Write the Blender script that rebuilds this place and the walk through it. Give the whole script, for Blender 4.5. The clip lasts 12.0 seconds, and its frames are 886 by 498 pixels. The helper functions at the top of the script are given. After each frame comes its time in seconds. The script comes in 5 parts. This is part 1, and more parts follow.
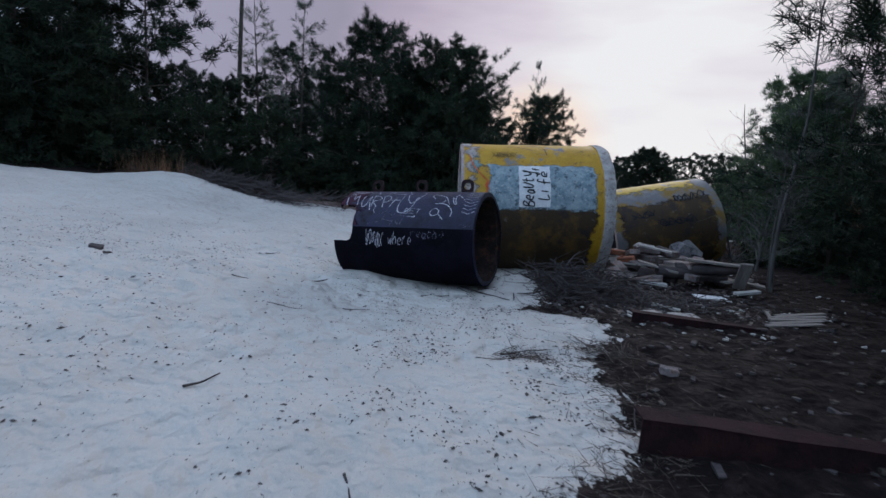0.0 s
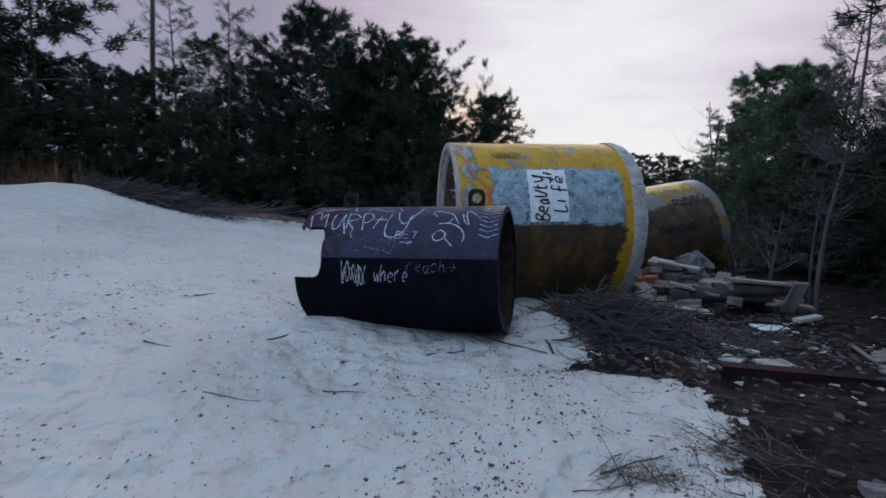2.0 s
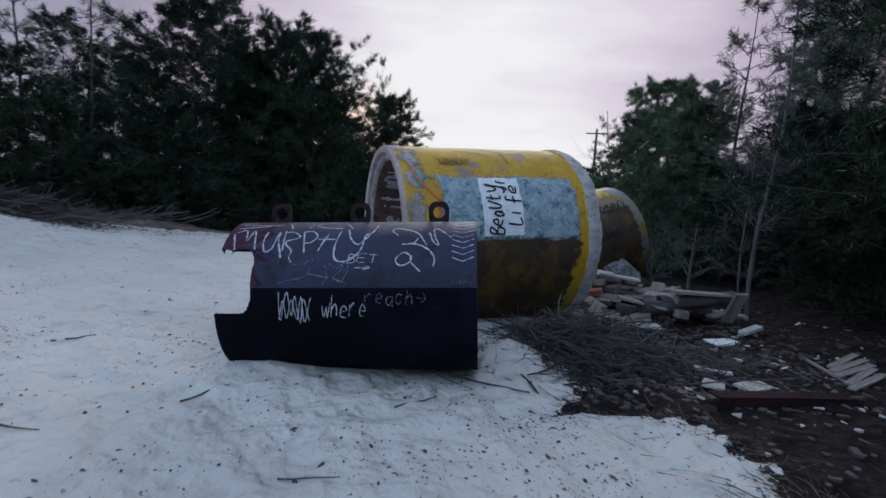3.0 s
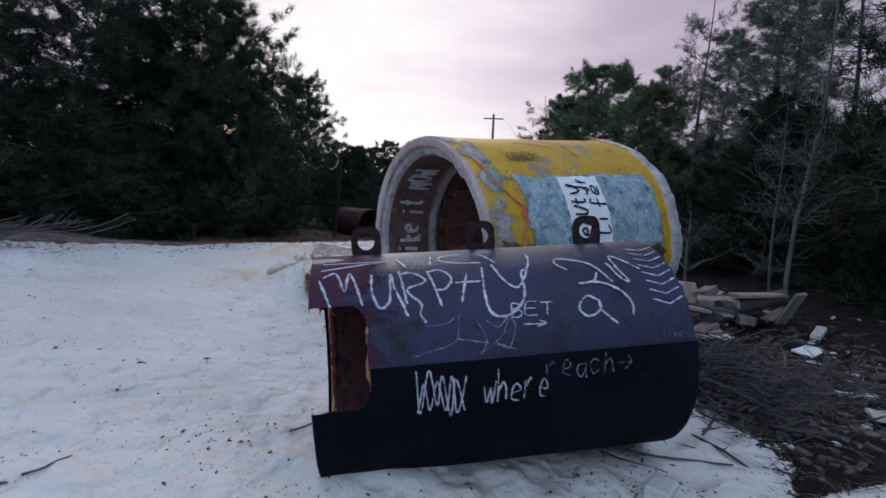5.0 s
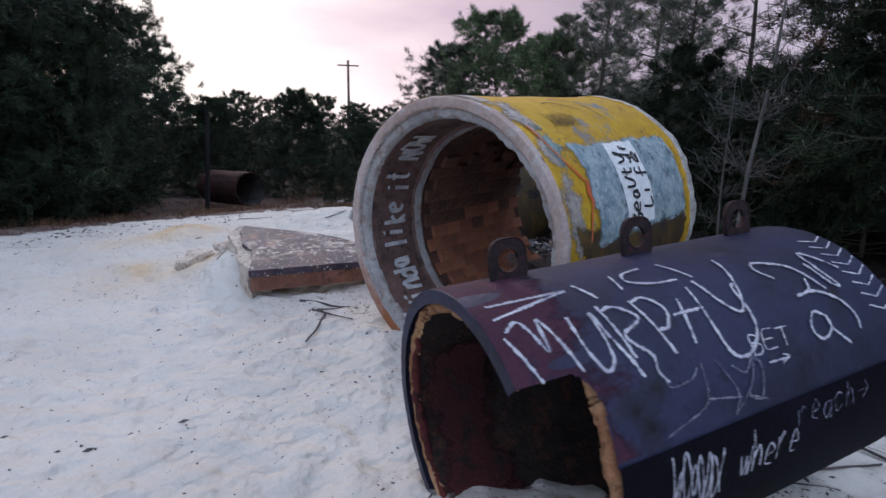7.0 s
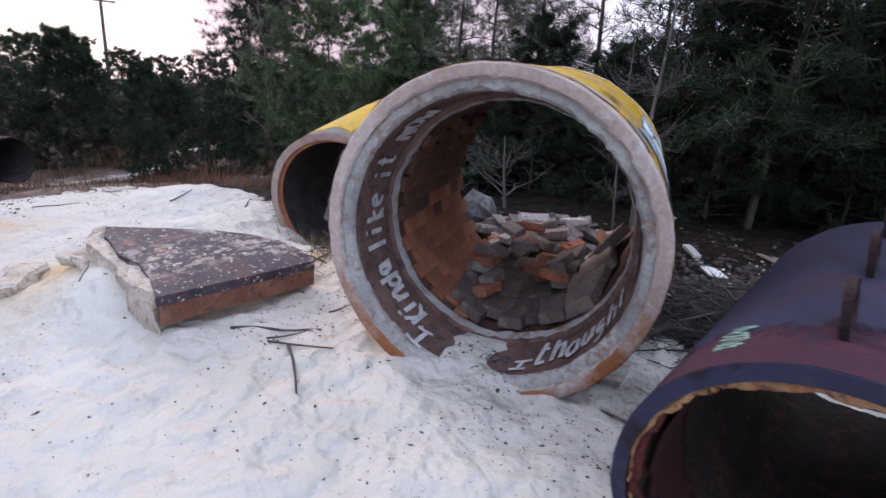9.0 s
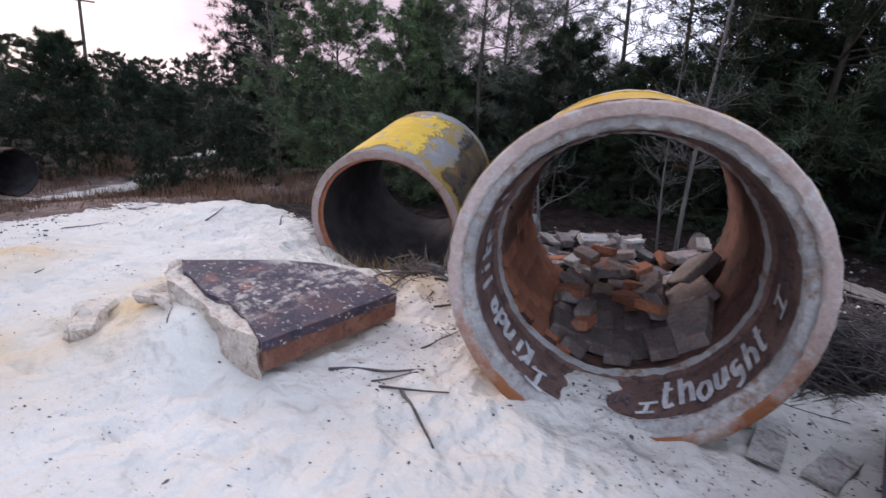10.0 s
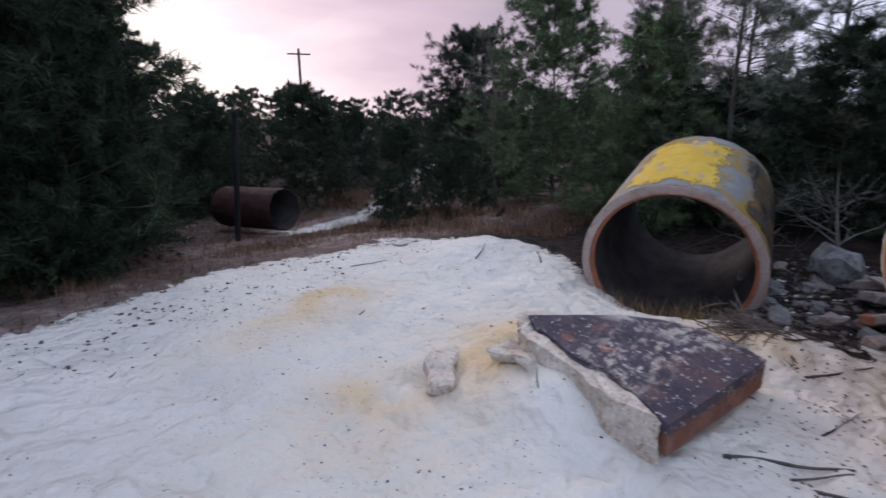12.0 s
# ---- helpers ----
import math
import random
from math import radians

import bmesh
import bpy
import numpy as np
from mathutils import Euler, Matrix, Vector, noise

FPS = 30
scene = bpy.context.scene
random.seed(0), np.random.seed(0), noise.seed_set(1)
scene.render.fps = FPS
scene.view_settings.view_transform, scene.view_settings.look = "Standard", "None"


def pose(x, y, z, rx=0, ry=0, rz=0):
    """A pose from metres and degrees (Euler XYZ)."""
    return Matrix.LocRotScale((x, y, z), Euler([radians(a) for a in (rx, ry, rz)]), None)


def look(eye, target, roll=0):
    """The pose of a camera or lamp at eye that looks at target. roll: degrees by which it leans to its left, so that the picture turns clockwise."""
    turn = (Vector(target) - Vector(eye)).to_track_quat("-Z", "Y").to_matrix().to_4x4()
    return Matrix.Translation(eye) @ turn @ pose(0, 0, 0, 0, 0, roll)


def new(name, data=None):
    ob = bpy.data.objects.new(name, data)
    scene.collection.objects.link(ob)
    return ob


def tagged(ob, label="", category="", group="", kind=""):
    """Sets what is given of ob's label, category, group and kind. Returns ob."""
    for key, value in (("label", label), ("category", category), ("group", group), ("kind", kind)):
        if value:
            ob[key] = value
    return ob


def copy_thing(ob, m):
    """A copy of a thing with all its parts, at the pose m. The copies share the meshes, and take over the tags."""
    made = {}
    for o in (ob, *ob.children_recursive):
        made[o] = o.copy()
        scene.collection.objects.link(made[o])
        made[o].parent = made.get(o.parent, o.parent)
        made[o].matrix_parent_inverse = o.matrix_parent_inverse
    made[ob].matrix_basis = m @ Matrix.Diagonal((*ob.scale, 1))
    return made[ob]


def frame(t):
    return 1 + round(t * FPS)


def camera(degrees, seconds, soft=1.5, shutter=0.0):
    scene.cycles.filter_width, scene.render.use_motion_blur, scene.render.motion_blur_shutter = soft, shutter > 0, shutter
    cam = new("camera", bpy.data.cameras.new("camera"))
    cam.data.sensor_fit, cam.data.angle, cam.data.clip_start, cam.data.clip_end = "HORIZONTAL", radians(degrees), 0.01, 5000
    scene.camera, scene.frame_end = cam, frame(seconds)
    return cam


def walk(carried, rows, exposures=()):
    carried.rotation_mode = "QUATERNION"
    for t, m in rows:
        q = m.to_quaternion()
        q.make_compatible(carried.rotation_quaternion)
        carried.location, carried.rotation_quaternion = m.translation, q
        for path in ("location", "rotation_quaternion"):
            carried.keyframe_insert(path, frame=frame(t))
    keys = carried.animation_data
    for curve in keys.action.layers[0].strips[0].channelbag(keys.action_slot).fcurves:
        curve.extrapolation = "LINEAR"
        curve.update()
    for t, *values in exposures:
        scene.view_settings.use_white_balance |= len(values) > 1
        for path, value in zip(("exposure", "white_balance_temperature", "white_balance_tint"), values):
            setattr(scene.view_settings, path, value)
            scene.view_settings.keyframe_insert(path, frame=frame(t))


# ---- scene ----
cam = camera(79.7, 12.0, shutter=0.4)
METRES, EYE, TILT, LEAN, TURN = 10.3, 1.5, 0.0, 0.0, 0.0
ROWS = [
    (0.0, 0.0, 0.0, 0.0, 0.55, -8.52, -3.69),
    (0.5, -0.0144, 0.0431, 0.0006, -0.7, -8.48, -3.32),
    (1.0, -0.0325, 0.0838, 0.0014, -1.42, -8.27, -3.15),
    (1.5, -0.0434, 0.1248, -0.001, -3.02, -8.01, -2.65),
    (2.0, -0.0599, 0.1668, -0.0002, -6.72, -7.79, -2.72),
    (2.5, -0.0791, 0.2057, 0.0037, -13.32, -7.24, -3.28),
    (4.5, -0.1725, 0.3813, 0.004, -27.87, -7.75, -2.59),
    (5.0, -0.1919, 0.4168, 0.0093, -31.14, -7.97, -2.3),
    (5.5, -0.2061, 0.4581, 0.0116, -36.18, -9.01, -2.15),
    (6.0, -0.2237, 0.488, 0.0152, -40.32, -9.31, -1.93),
    (6.5, -0.2277, 0.52, 0.0159, -43.67, -11.53, -1.36),
    (7.0, -0.2349, 0.5606, 0.0185, -47.35, -12.78, -1.17),
    (7.5, -0.2437, 0.5969, 0.0185, -52.86, -13.55, -1.56),
    (9.5, -0.2444, 0.768, 0.0241, -71.91, -16.02, -3.52),
    (10.0, -0.2522, 0.8092, 0.0329, -72.06, -15.78, -3.48),
    (10.5, -0.2518, 0.8501, 0.0347, -71.39, -15.84, -3.18),
    (11.0, -0.2628, 0.8894, 0.0384, -67.95, -15.16, -2.56),
    (11.5, -0.2724, 0.9174, 0.044, -61.36, -14.38, -1.09),
    (12.0, -0.2736, 0.9397, 0.0431, -55.06, -14.06, 0.54),
]
EXPO, SKY, SUN = (-0.19, -0.16, 0.05, 0.48, 0.96, 0.40), 0.86, 1.3
walk(cam, [(t, pose(0, 0, EYE, TILT, LEAN, TURN) @ pose(METRES * x, METRES * y, METRES * z, 90 + pitch, roll, yaw)) for t, x, y, z, yaw, pitch, roll in ROWS],
     exposures=[(0.0, EXPO[0], 5720, 4), (2.5, EXPO[1], 5720, 4), (5.0, EXPO[2], 5900, 8), (7.5, EXPO[3], 6480, 12), (9.5, EXPO[4], 6720, 14), (12.0, EXPO[5], 6420, 13)])

# ---- sky and sun: dusk, thin pink cloud, afterglow low ahead and to the right ----
GLOW_AZ = 25.0
world = bpy.data.worlds.new("dusk")
scene.world = world
world.use_nodes = True
wt = world.node_tree
wt.nodes.clear()


def wnode(kind, **values):
    n = wt.nodes.new(kind)
    for key, value in values.items():
        n.inputs[key].default_value = value
    return n


sky = wt.nodes.new("ShaderNodeTexSky")
sky.sky_type = "NISHITA"
sky.sun_disc = False
sky.sun_elevation = radians(1.5)
sky.sun_rotation = radians(GLOW_AZ)
sky.air_density, sky.dust_density, sky.ozone_density = 1.0, 0.4, 3.0
coord = wt.nodes.new("ShaderNodeTexCoord")
dot = wt.nodes.new("ShaderNodeVectorMath")
dot.operation = "DOT_PRODUCT"
dot.inputs[1].default_value = (math.sin(radians(GLOW_AZ)) * 0.99, math.cos(radians(GLOW_AZ)) * 0.99, 0.14)
wt.links.new(coord.outputs["Generated"], dot.inputs[0])
cloud = wt.nodes.new("ShaderNodeTexNoise")
cloud.inputs["Scale"].default_value, cloud.inputs["Detail"].default_value = 2.2, 5.0
stretch = wt.nodes.new("ShaderNodeMapping")
stretch.inputs["Scale"].default_value = (1.0, 1.0, 4.0)
wt.links.new(coord.outputs["Generated"], stretch.inputs["Vector"])
wt.links.new(stretch.outputs["Vector"], cloud.inputs["Vector"])
wobble = wnode("ShaderNodeMath")
wobble.operation = "MULTIPLY_ADD"
wobble.inputs[1].default_value, wobble.inputs[2].default_value = 0.22, -0.11
wt.links.new(cloud.outputs["Fac"], wobble.inputs[0])
total = wnode("ShaderNodeMath")
total.operation = "ADD"
wt.links.new(dot.outputs["Value"], total.inputs[0])
wt.links.new(wobble.outputs[0], total.inputs[1])
veil = wt.nodes.new("ShaderNodeValToRGB")
ramp = veil.color_ramp
ramp.elements[0].position, ramp.elements[0].color = 0.0, (1.05, 1.28, 1.66, 1)
ramp.elements[1].position, ramp.elements[1].color = 1.0, (1.32, 1.18, 1.10, 1)
for at, colour in ((0.62, (1.06, 1.20, 1.50, 1)), (0.80, (0.54, 0.48, 0.59, 1)), (0.90, (0.50, 0.42, 0.50, 1)), (0.94, (0.72, 0.56, 0.65, 1)), (0.972, (1.06, 0.87, 0.90, 1))):
    ramp.elements.new(at).color = colour
half = wnode("ShaderNodeMath")
half.operation = "MULTIPLY_ADD"
half.inputs[1].default_value, half.inputs[2].default_value = 0.5, 0.5
wt.links.new(total.outputs[0], half.inputs[0])
wt.links.new(half.outputs[0], veil.inputs["Fac"])
low = wt.nodes.new("ShaderNodeVectorMath")
low.operation = "DOT_PRODUCT"
low.inputs[1].default_value = (math.sin(radians(9)) * 0.998, math.cos(radians(9)) * 0.998, 0.05)
wt.links.new(coord.outputs["Generated"], low.inputs[0])
ember = wt.nodes.new("ShaderNodeValToRGB")
ember.color_ramp.elements[0].position, ember.color_ramp.elements[0].color = 0.991, (0, 0, 0, 1)
ember.color_ramp.elements[1].position, ember.color_ramp.elements[1].color = 0.9995, (0.6, 0.6, 0.6, 1)
wt.links.new(low.outputs["Value"], ember.inputs["Fac"])
sunset = wt.nodes.new("ShaderNodeMix")
sunset.data_type = "RGBA"
sunset.inputs[7].default_value = (1.8, 1.10, 0.55, 1)
wt.links.new(ember.outputs["Color"], sunset.inputs[0])
wt.links.new(veil.outputs[0], sunset.inputs[6])
back_sky = wnode("ShaderNodeBackground", Strength=0.06)
back_veil = wnode("ShaderNodeBackground", Strength=SKY)
both = wt.nodes.new("ShaderNodeMixShader")
both.inputs[0].default_value = 0.93
wout = wt.nodes.new("ShaderNodeOutputWorld")
wt.links.new(sky.outputs[0], back_sky.inputs["Color"])
wt.links.new(sunset.outputs[2], back_veil.inputs["Color"])
wt.links.new(back_sky.outputs[0], both.inputs[1])
wt.links.new(back_veil.outputs[0], both.inputs[2])
wt.links.new(both.outputs[0], wout.inputs["Surface"])

sun = new("sun", bpy.data.lights.new("sun", "SUN"))
sun.data.energy, sun.data.angle, sun.data.color = SUN, radians(25), (1.0, 0.90, 0.86)
sun.matrix_world = look((20 * math.sin(radians(GLOW_AZ)), 20 * math.cos(radians(GLOW_AZ)), 9), (0, 0, 0))


# ---- materials ----
def mat(name, roughness=0.8, metallic=0.0, specular=0.3):
    m = bpy.data.materials.new(name)
    m.use_nodes = True
    b = m.node_tree.nodes["Principled BSDF"]
    b.inputs["Roughness"].default_value = roughness
    b.inputs["Metallic"].default_value = metallic
    b.inputs["Specular IOR Level"].default_value = specular
    return m


def add(m, kind, **values):
    n = m.node_tree.nodes.new(kind)
    for key, value in values.items():
        n.inputs[key.replace("_", " ")].default_value = value
    return n


def link(m, a, b):
    m.node_tree.links.new(a, b)


def place(m, scale=(1, 1, 1)):
    c = add(m, "ShaderNodeTexCoord")
    p = add(m, "ShaderNodeMapping", Scale=scale)
    link(m, c.outputs["Object"], p.inputs["Vector"])
    return p.outputs["Vector"]


def speckle(m, vector, scale, detail=4.0, rough=0.6):
    n = add(m, "ShaderNodeTexNoise", Scale=scale, Detail=detail, Roughness=rough)
    if vector is not None:
        link(m, vector, n.inputs["Vector"])
    return n.outputs["Fac"]


def ramped(m, fac, *stops):
    r = add(m, "ShaderNodeValToRGB")
    while len(r.color_ramp.elements) < len(stops):
        r.color_ramp.elements.new(0.5)
    for e, (at, colour) in zip(r.color_ramp.elements, stops):
        e.position, e.color = at, (*colour, 1) if len(colour) == 3 else colour
    link(m, fac, r.inputs["Fac"])
    return r.outputs["Color"]


def blend(m, fac, a, b, mode="MIX"):
    n = add(m, "ShaderNodeMix")
    n.data_type, n.blend_type = "RGBA", mode
    if hasattr(fac, "links"):
        link(m, fac, n.inputs[0])
    else:
        n.inputs[0].default_value = fac
    for socket, value in ((n.inputs[6], a), (n.inputs[7], b)):
        if hasattr(value, "links"):
            link(m, value, socket)
        else:
            socket.default_value = (*value, 1)
    return n.outputs[2]


def finish(m, colour, height=None, strength=0.4, distance=0.01):
    b = m.node_tree.nodes["Principled BSDF"]
    link(m, colour, b.inputs["Base Color"])
    if height is not None:
        n = add(m, "ShaderNodeBump", Strength=strength, Distance=distance)
        link(m, height, n.inputs["Height"])
        link(m, n.outputs["Normal"], b.inputs["Normal"])
    return m


def mottled(name, a, b, c=None, scale=6.0, fine=60.0, roughness=0.85, bump=0.4, metallic=0.0, specular=0.25, stretch=(1, 1, 1), spread=(0.35, 0.65)):
    """Two or three colours in patches, broken up by fine grain, with relief."""
    m = mat(name, roughness, metallic, specular)
    v = place(m, stretch)
    broad, grain = speckle(m, v, scale, 6, 0.65), speckle(m, v, fine, 4, 0.7)
    col = ramped(m, broad, (spread[0], a), (spread[1], b))
    if c:
        col = blend(m, ramped(m, speckle(m, v, scale * 2.7, 5, 0.7), (0.52, (0, 0, 0)), (0.64, (1, 1, 1))), col, c)
    col = blend(m, 0.5, col, ramped(m, grain, (0.3, (0.5, 0.5, 0.5)), (0.7, (1.2, 1.2, 1.2))), "MULTIPLY")
    mixed = add(m, "ShaderNodeMath")
    mixed.operation = "ADD"
    link(m, broad, mixed.inputs[0])
    link(m, grain, mixed.inputs[1])
    return finish(m, col, mixed.outputs[0], bump, 0.02)


def painted(name, patches, roughness=0.6, bump=0.3, specular=0.35):
    """Layers of paint, each over the last where its noise is high: (colour, scale, from, to)."""
    m = mat(name, roughness, 0, specular)
    v = place(m)
    col = None
    for i, (colour, scale, lo, hi) in enumerate(patches):
        grain = ramped(m, speckle(m, v, 35 + 7 * i, 5, 0.7), (0.3, tuple(0.75 * k for k in colour)), (0.7, colour))
        if col is None:
            col = grain
            continue
        shift = add(m, "ShaderNodeMapping", Location=(3.1 * i, 7.7 * i, 1.3 * i))
        link(m, v, shift.inputs["Vector"])
        col = blend(m, ramped(m, speckle(m, shift.outputs["Vector"], scale, 8, 0.68), (lo, (0, 0, 0)), (hi, (1, 1, 1))), col, grain)
    return finish(m, col, speckle(m, v, 45, 6, 0.7), bump, 0.015)


def foliage(name, dark, light):
    m = mat(name, 0.65, 0, 0.15)
    g = add(m, "ShaderNodeNewGeometry")
    info = add(m, "ShaderNodeObjectInfo")
    c = ramped(m, g.outputs["Random Per Island"], (0.0, dark), (1.0, light))
    c = blend(m, 0.6, c, ramped(m, info.outputs["Random"], (0, (0.7, 0.75, 0.8)), (1, (1.25, 1.15, 1.0))), "MULTIPLY")
    clump = speckle(m, place(m), 1.5, 3, 0.6)
    c = blend(m, 0.85, c, ramped(m, clump, (0.32, (0.45, 0.45, 0.5)), (0.68, (1.6, 1.6, 1.25))), "MULTIPLY")
    return finish(m, c)


# pine green darkened for the trees that stand against the light
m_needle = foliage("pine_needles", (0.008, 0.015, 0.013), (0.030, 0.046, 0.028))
m_needle_rust = foliage("dying_needles", (0.050, 0.028, 0.022), (0.13, 0.075, 0.055))
# the same pine green lightened, for trees that face the light
m_needle_lit = foliage("lit_pine_needles", (0.030, 0.054, 0.042), (0.110, 0.150, 0.088))
m_needle_dry = foliage("thin_needles", (0.056, 0.070, 0.068), (0.145, 0.158, 0.136))
m_straw = foliage("brown_needle_straw", (0.016, 0.011, 0.010), (0.055, 0.036, 0.028))
m_bark = mottled("bark", (0.045, 0.036, 0.030), (0.10, 0.085, 0.075), scale=9, fine=70, stretch=(1, 1, 0.25), bump=0.8)
m_deadwood = mottled("dead_wood", (0.07, 0.067, 0.067), (0.155, 0.15, 0.147), scale=8, fine=80, stretch=(1, 1, 0.2))
m_twig = mottled("dry_twigs", (0.05, 0.042, 0.036), (0.16, 0.13, 0.11), scale=5, fine=40)
m_scrub = foliage("reddish_scrub", (0.075, 0.040, 0.030), (0.20, 0.115, 0.085))
m_grass = foliage("dry_grass", (0.10, 0.060, 0.035), (0.30, 0.20, 0.12))
m_dark_steel = painted("dark_painted_steel", [((0.015, 0.0160, 0.037), 3, 0, 1), ((0.0235, 0.0260, 0.064), 1.7, 0.40, 0.60), ((0.055, 0.020, 0.034), 1.5, 0.56, 0.72), ((0.008, 0.007, 0.012), 4.0, 0.54, 0.68), ((0.040, 0.038, 0.062), 14.0, 0.60, 0.72), ((0.006, 0.005, 0.008), 24.0, 0.62, 0.70)], 0.50, 0.45, 0.24)
m_tar = painted("black_coating", [((0.0035, 0.0032, 0.0068), 3, 0, 1), ((0.0065, 0.006, 0.014), 2.2, 0.46, 0.62), ((0.022, 0.008, 0.012), 1.8, 0.66, 0.76), ((0.012, 0.011, 0.018), 16, 0.60, 0.70)], 0.72, 0.4, 0.06)
m_beam = mottled("dark_rusted_beam", (0.015, 0.010, 0.012), (0.040, 0.018, 0.018), scale=5, fine=50, bump=0.6, specular=0.1)
m_dark_lining = mottled("dark_lining", (0.012, 0.010, 0.010), (0.032, 0.023, 0.021), (0.075, 0.030, 0.020), scale=5, fine=35, bump=1.0)
m_foam = mottled("crumbling_orange_lining", (0.27, 0.115, 0.060), (0.50, 0.30, 0.16), (0.060, 0.020, 0.016), scale=6, fine=50, bump=1.0)
m_yellow = painted("weathered_yellow_paint", [((0.45, 0.255, 0.014), 3, 0, 1), ((0.53, 0.32, 0.018), 4, 0.45, 0.6), ((0.22, 0.11, 0.03), 2.6, 0.58, 0.70), ((0.20, 0.19, 0.19), 3.0, 0.58, 0.64), ((0.13, 0.075, 0.05), 6, 0.60, 0.68), ((0.30, 0.30, 0.32), 2.2, 0.64, 0.68), ((0.26, 0.13, 0.02), 15, 0.60, 0.66), ((0.60, 0.42, 0.08), 22, 0.63, 0.67)], 0.6)
m_yellow_bright = painted("bright_worn_yellow", [((0.50, 0.32, 0.025), 3, 0, 1), ((0.56, 0.38, 0.04), 4, 0.45, 0.6), ((0.26, 0.25, 0.25), 4.0, 0.57, 0.62)], 0.6)
m_yellow_worn = painted("worn_yellow_and_grey_paint", [((0.17, 0.17, 0.18), 3, 0, 1), ((0.22, 0.22, 0.225), 5, 0.5, 0.6), ((0.24, 0.15, 0.025), 1.6, 0.50, 0.58), ((0.28, 0.22, 0.20), 4, 0.62, 0.68), ((0.10, 0.12, 0.15), 3.3, 0.66, 0.72)], 0.65)
m_concrete = mottled("pink_grey_concrete", (0.34, 0.25, 0.225), (0.46, 0.38, 0.36), (0.30, 0.20, 0.17), scale=1.8, fine=45, bump=0.7)
m_rim = mottled("rust_streaked_concrete", (0.35, 0.26, 0.235), (0.47, 0.39, 0.37), (0.44, 0.43, 0.43), scale=1.7, fine=45, bump=0.4)
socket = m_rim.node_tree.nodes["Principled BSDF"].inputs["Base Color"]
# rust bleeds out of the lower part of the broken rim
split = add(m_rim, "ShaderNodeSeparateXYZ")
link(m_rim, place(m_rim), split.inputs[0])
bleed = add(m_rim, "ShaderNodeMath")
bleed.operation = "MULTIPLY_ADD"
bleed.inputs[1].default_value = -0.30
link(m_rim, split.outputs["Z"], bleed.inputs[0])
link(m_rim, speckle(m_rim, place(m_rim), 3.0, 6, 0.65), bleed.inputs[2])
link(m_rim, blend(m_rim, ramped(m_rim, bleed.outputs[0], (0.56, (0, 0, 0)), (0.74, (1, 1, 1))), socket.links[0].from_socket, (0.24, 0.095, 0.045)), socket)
m_plaster = mottled("grey_mortar", (0.38, 0.365, 0.355), (0.58, 0.56, 0.54), (0.28, 0.22, 0.21), scale=7, fine=55, bump=0.9)
m_ring = mottled("pitted_grey_ring", (0.25, 0.24, 0.245), (0.46, 0.455, 0.455), (0.25, 0.17, 0.14), scale=2.6, fine=45, bump=0.6)
m_brown = mottled("brown_inner_wall", (0.105, 0.062, 0.056), (0.19, 0.118, 0.105), (0.065, 0.046, 0.045), scale=4, fine=40, bump=0.5)
m_inner = mottled("red_brown_lining", (0.10, 0.052, 0.044), (0.19, 0.092, 0.072), (0.050, 0.038, 0.038), scale=3, fine=40, bump=0.6)
m_dark_grey = mottled("dark_grey_inner_wall", (0.030, 0.028, 0.032), (0.065, 0.058, 0.060), scale=4, fine=40, bump=0.5)
m_brick = mottled("orange_brick", (0.28, 0.110, 0.068), (0.43, 0.175, 0.100), (0.22, 0.135, 0.11), scale=5, fine=45, bump=0.7)
m_dark_block = mottled("dark_lining_block", (0.085, 0.070, 0.073), (0.17, 0.145, 0.145), (0.12, 0.075, 0.065), scale=6, fine=45, bump=0.8)
m_soot_brick = mottled("sooty_brown_brick", (0.105, 0.056, 0.046), (0.20, 0.10, 0.072), (0.060, 0.044, 0.042), scale=4, fine=45, bump=0.7)
m_grey_brick = mottled("grey_lining_block", (0.17, 0.145, 0.145), (0.31, 0.275, 0.27), (0.22, 0.14, 0.115), scale=6, fine=45, bump=0.7)
for m in (m_brick, m_soot_brick, m_grey_brick, m_dark_block):
    # each piece a little lighter or darker than the next
    socket = m.node_tree.nodes["Principled BSDF"].inputs["Base Color"]
    info = add(m, "ShaderNodeObjectInfo")
    tone = ramped(m, info.outputs["Random"], (0.0, (0.72, 0.72, 0.74)), (1.0, (1.22, 1.18, 1.14)))
    link(m, blend(m, 1.0, socket.links[0].from_socket, tone, "MULTIPLY"), socket)
m_red_stain = mottled("red_stain", (0.028, 0.008, 0.010), (0.062, 0.014, 0.014), (0.014, 0.010, 0.010), scale=3.2, fine=45, bump=0.8)
m_white = mottled("white_paint", (0.62, 0.64, 0.68), (0.78, 0.79, 0.80), scale=12, fine=70, bump=0.2)
m_chalk = mottled("white_spray_paint", (0.24, 0.24, 0.31), (0.50, 0.50, 0.56), scale=9, fine=80, bump=0.1)
m_faint = mottled("thin_white_spray_paint", (0.06, 0.06, 0.10), (0.20, 0.20, 0.26), scale=14, fine=90, bump=0.1)
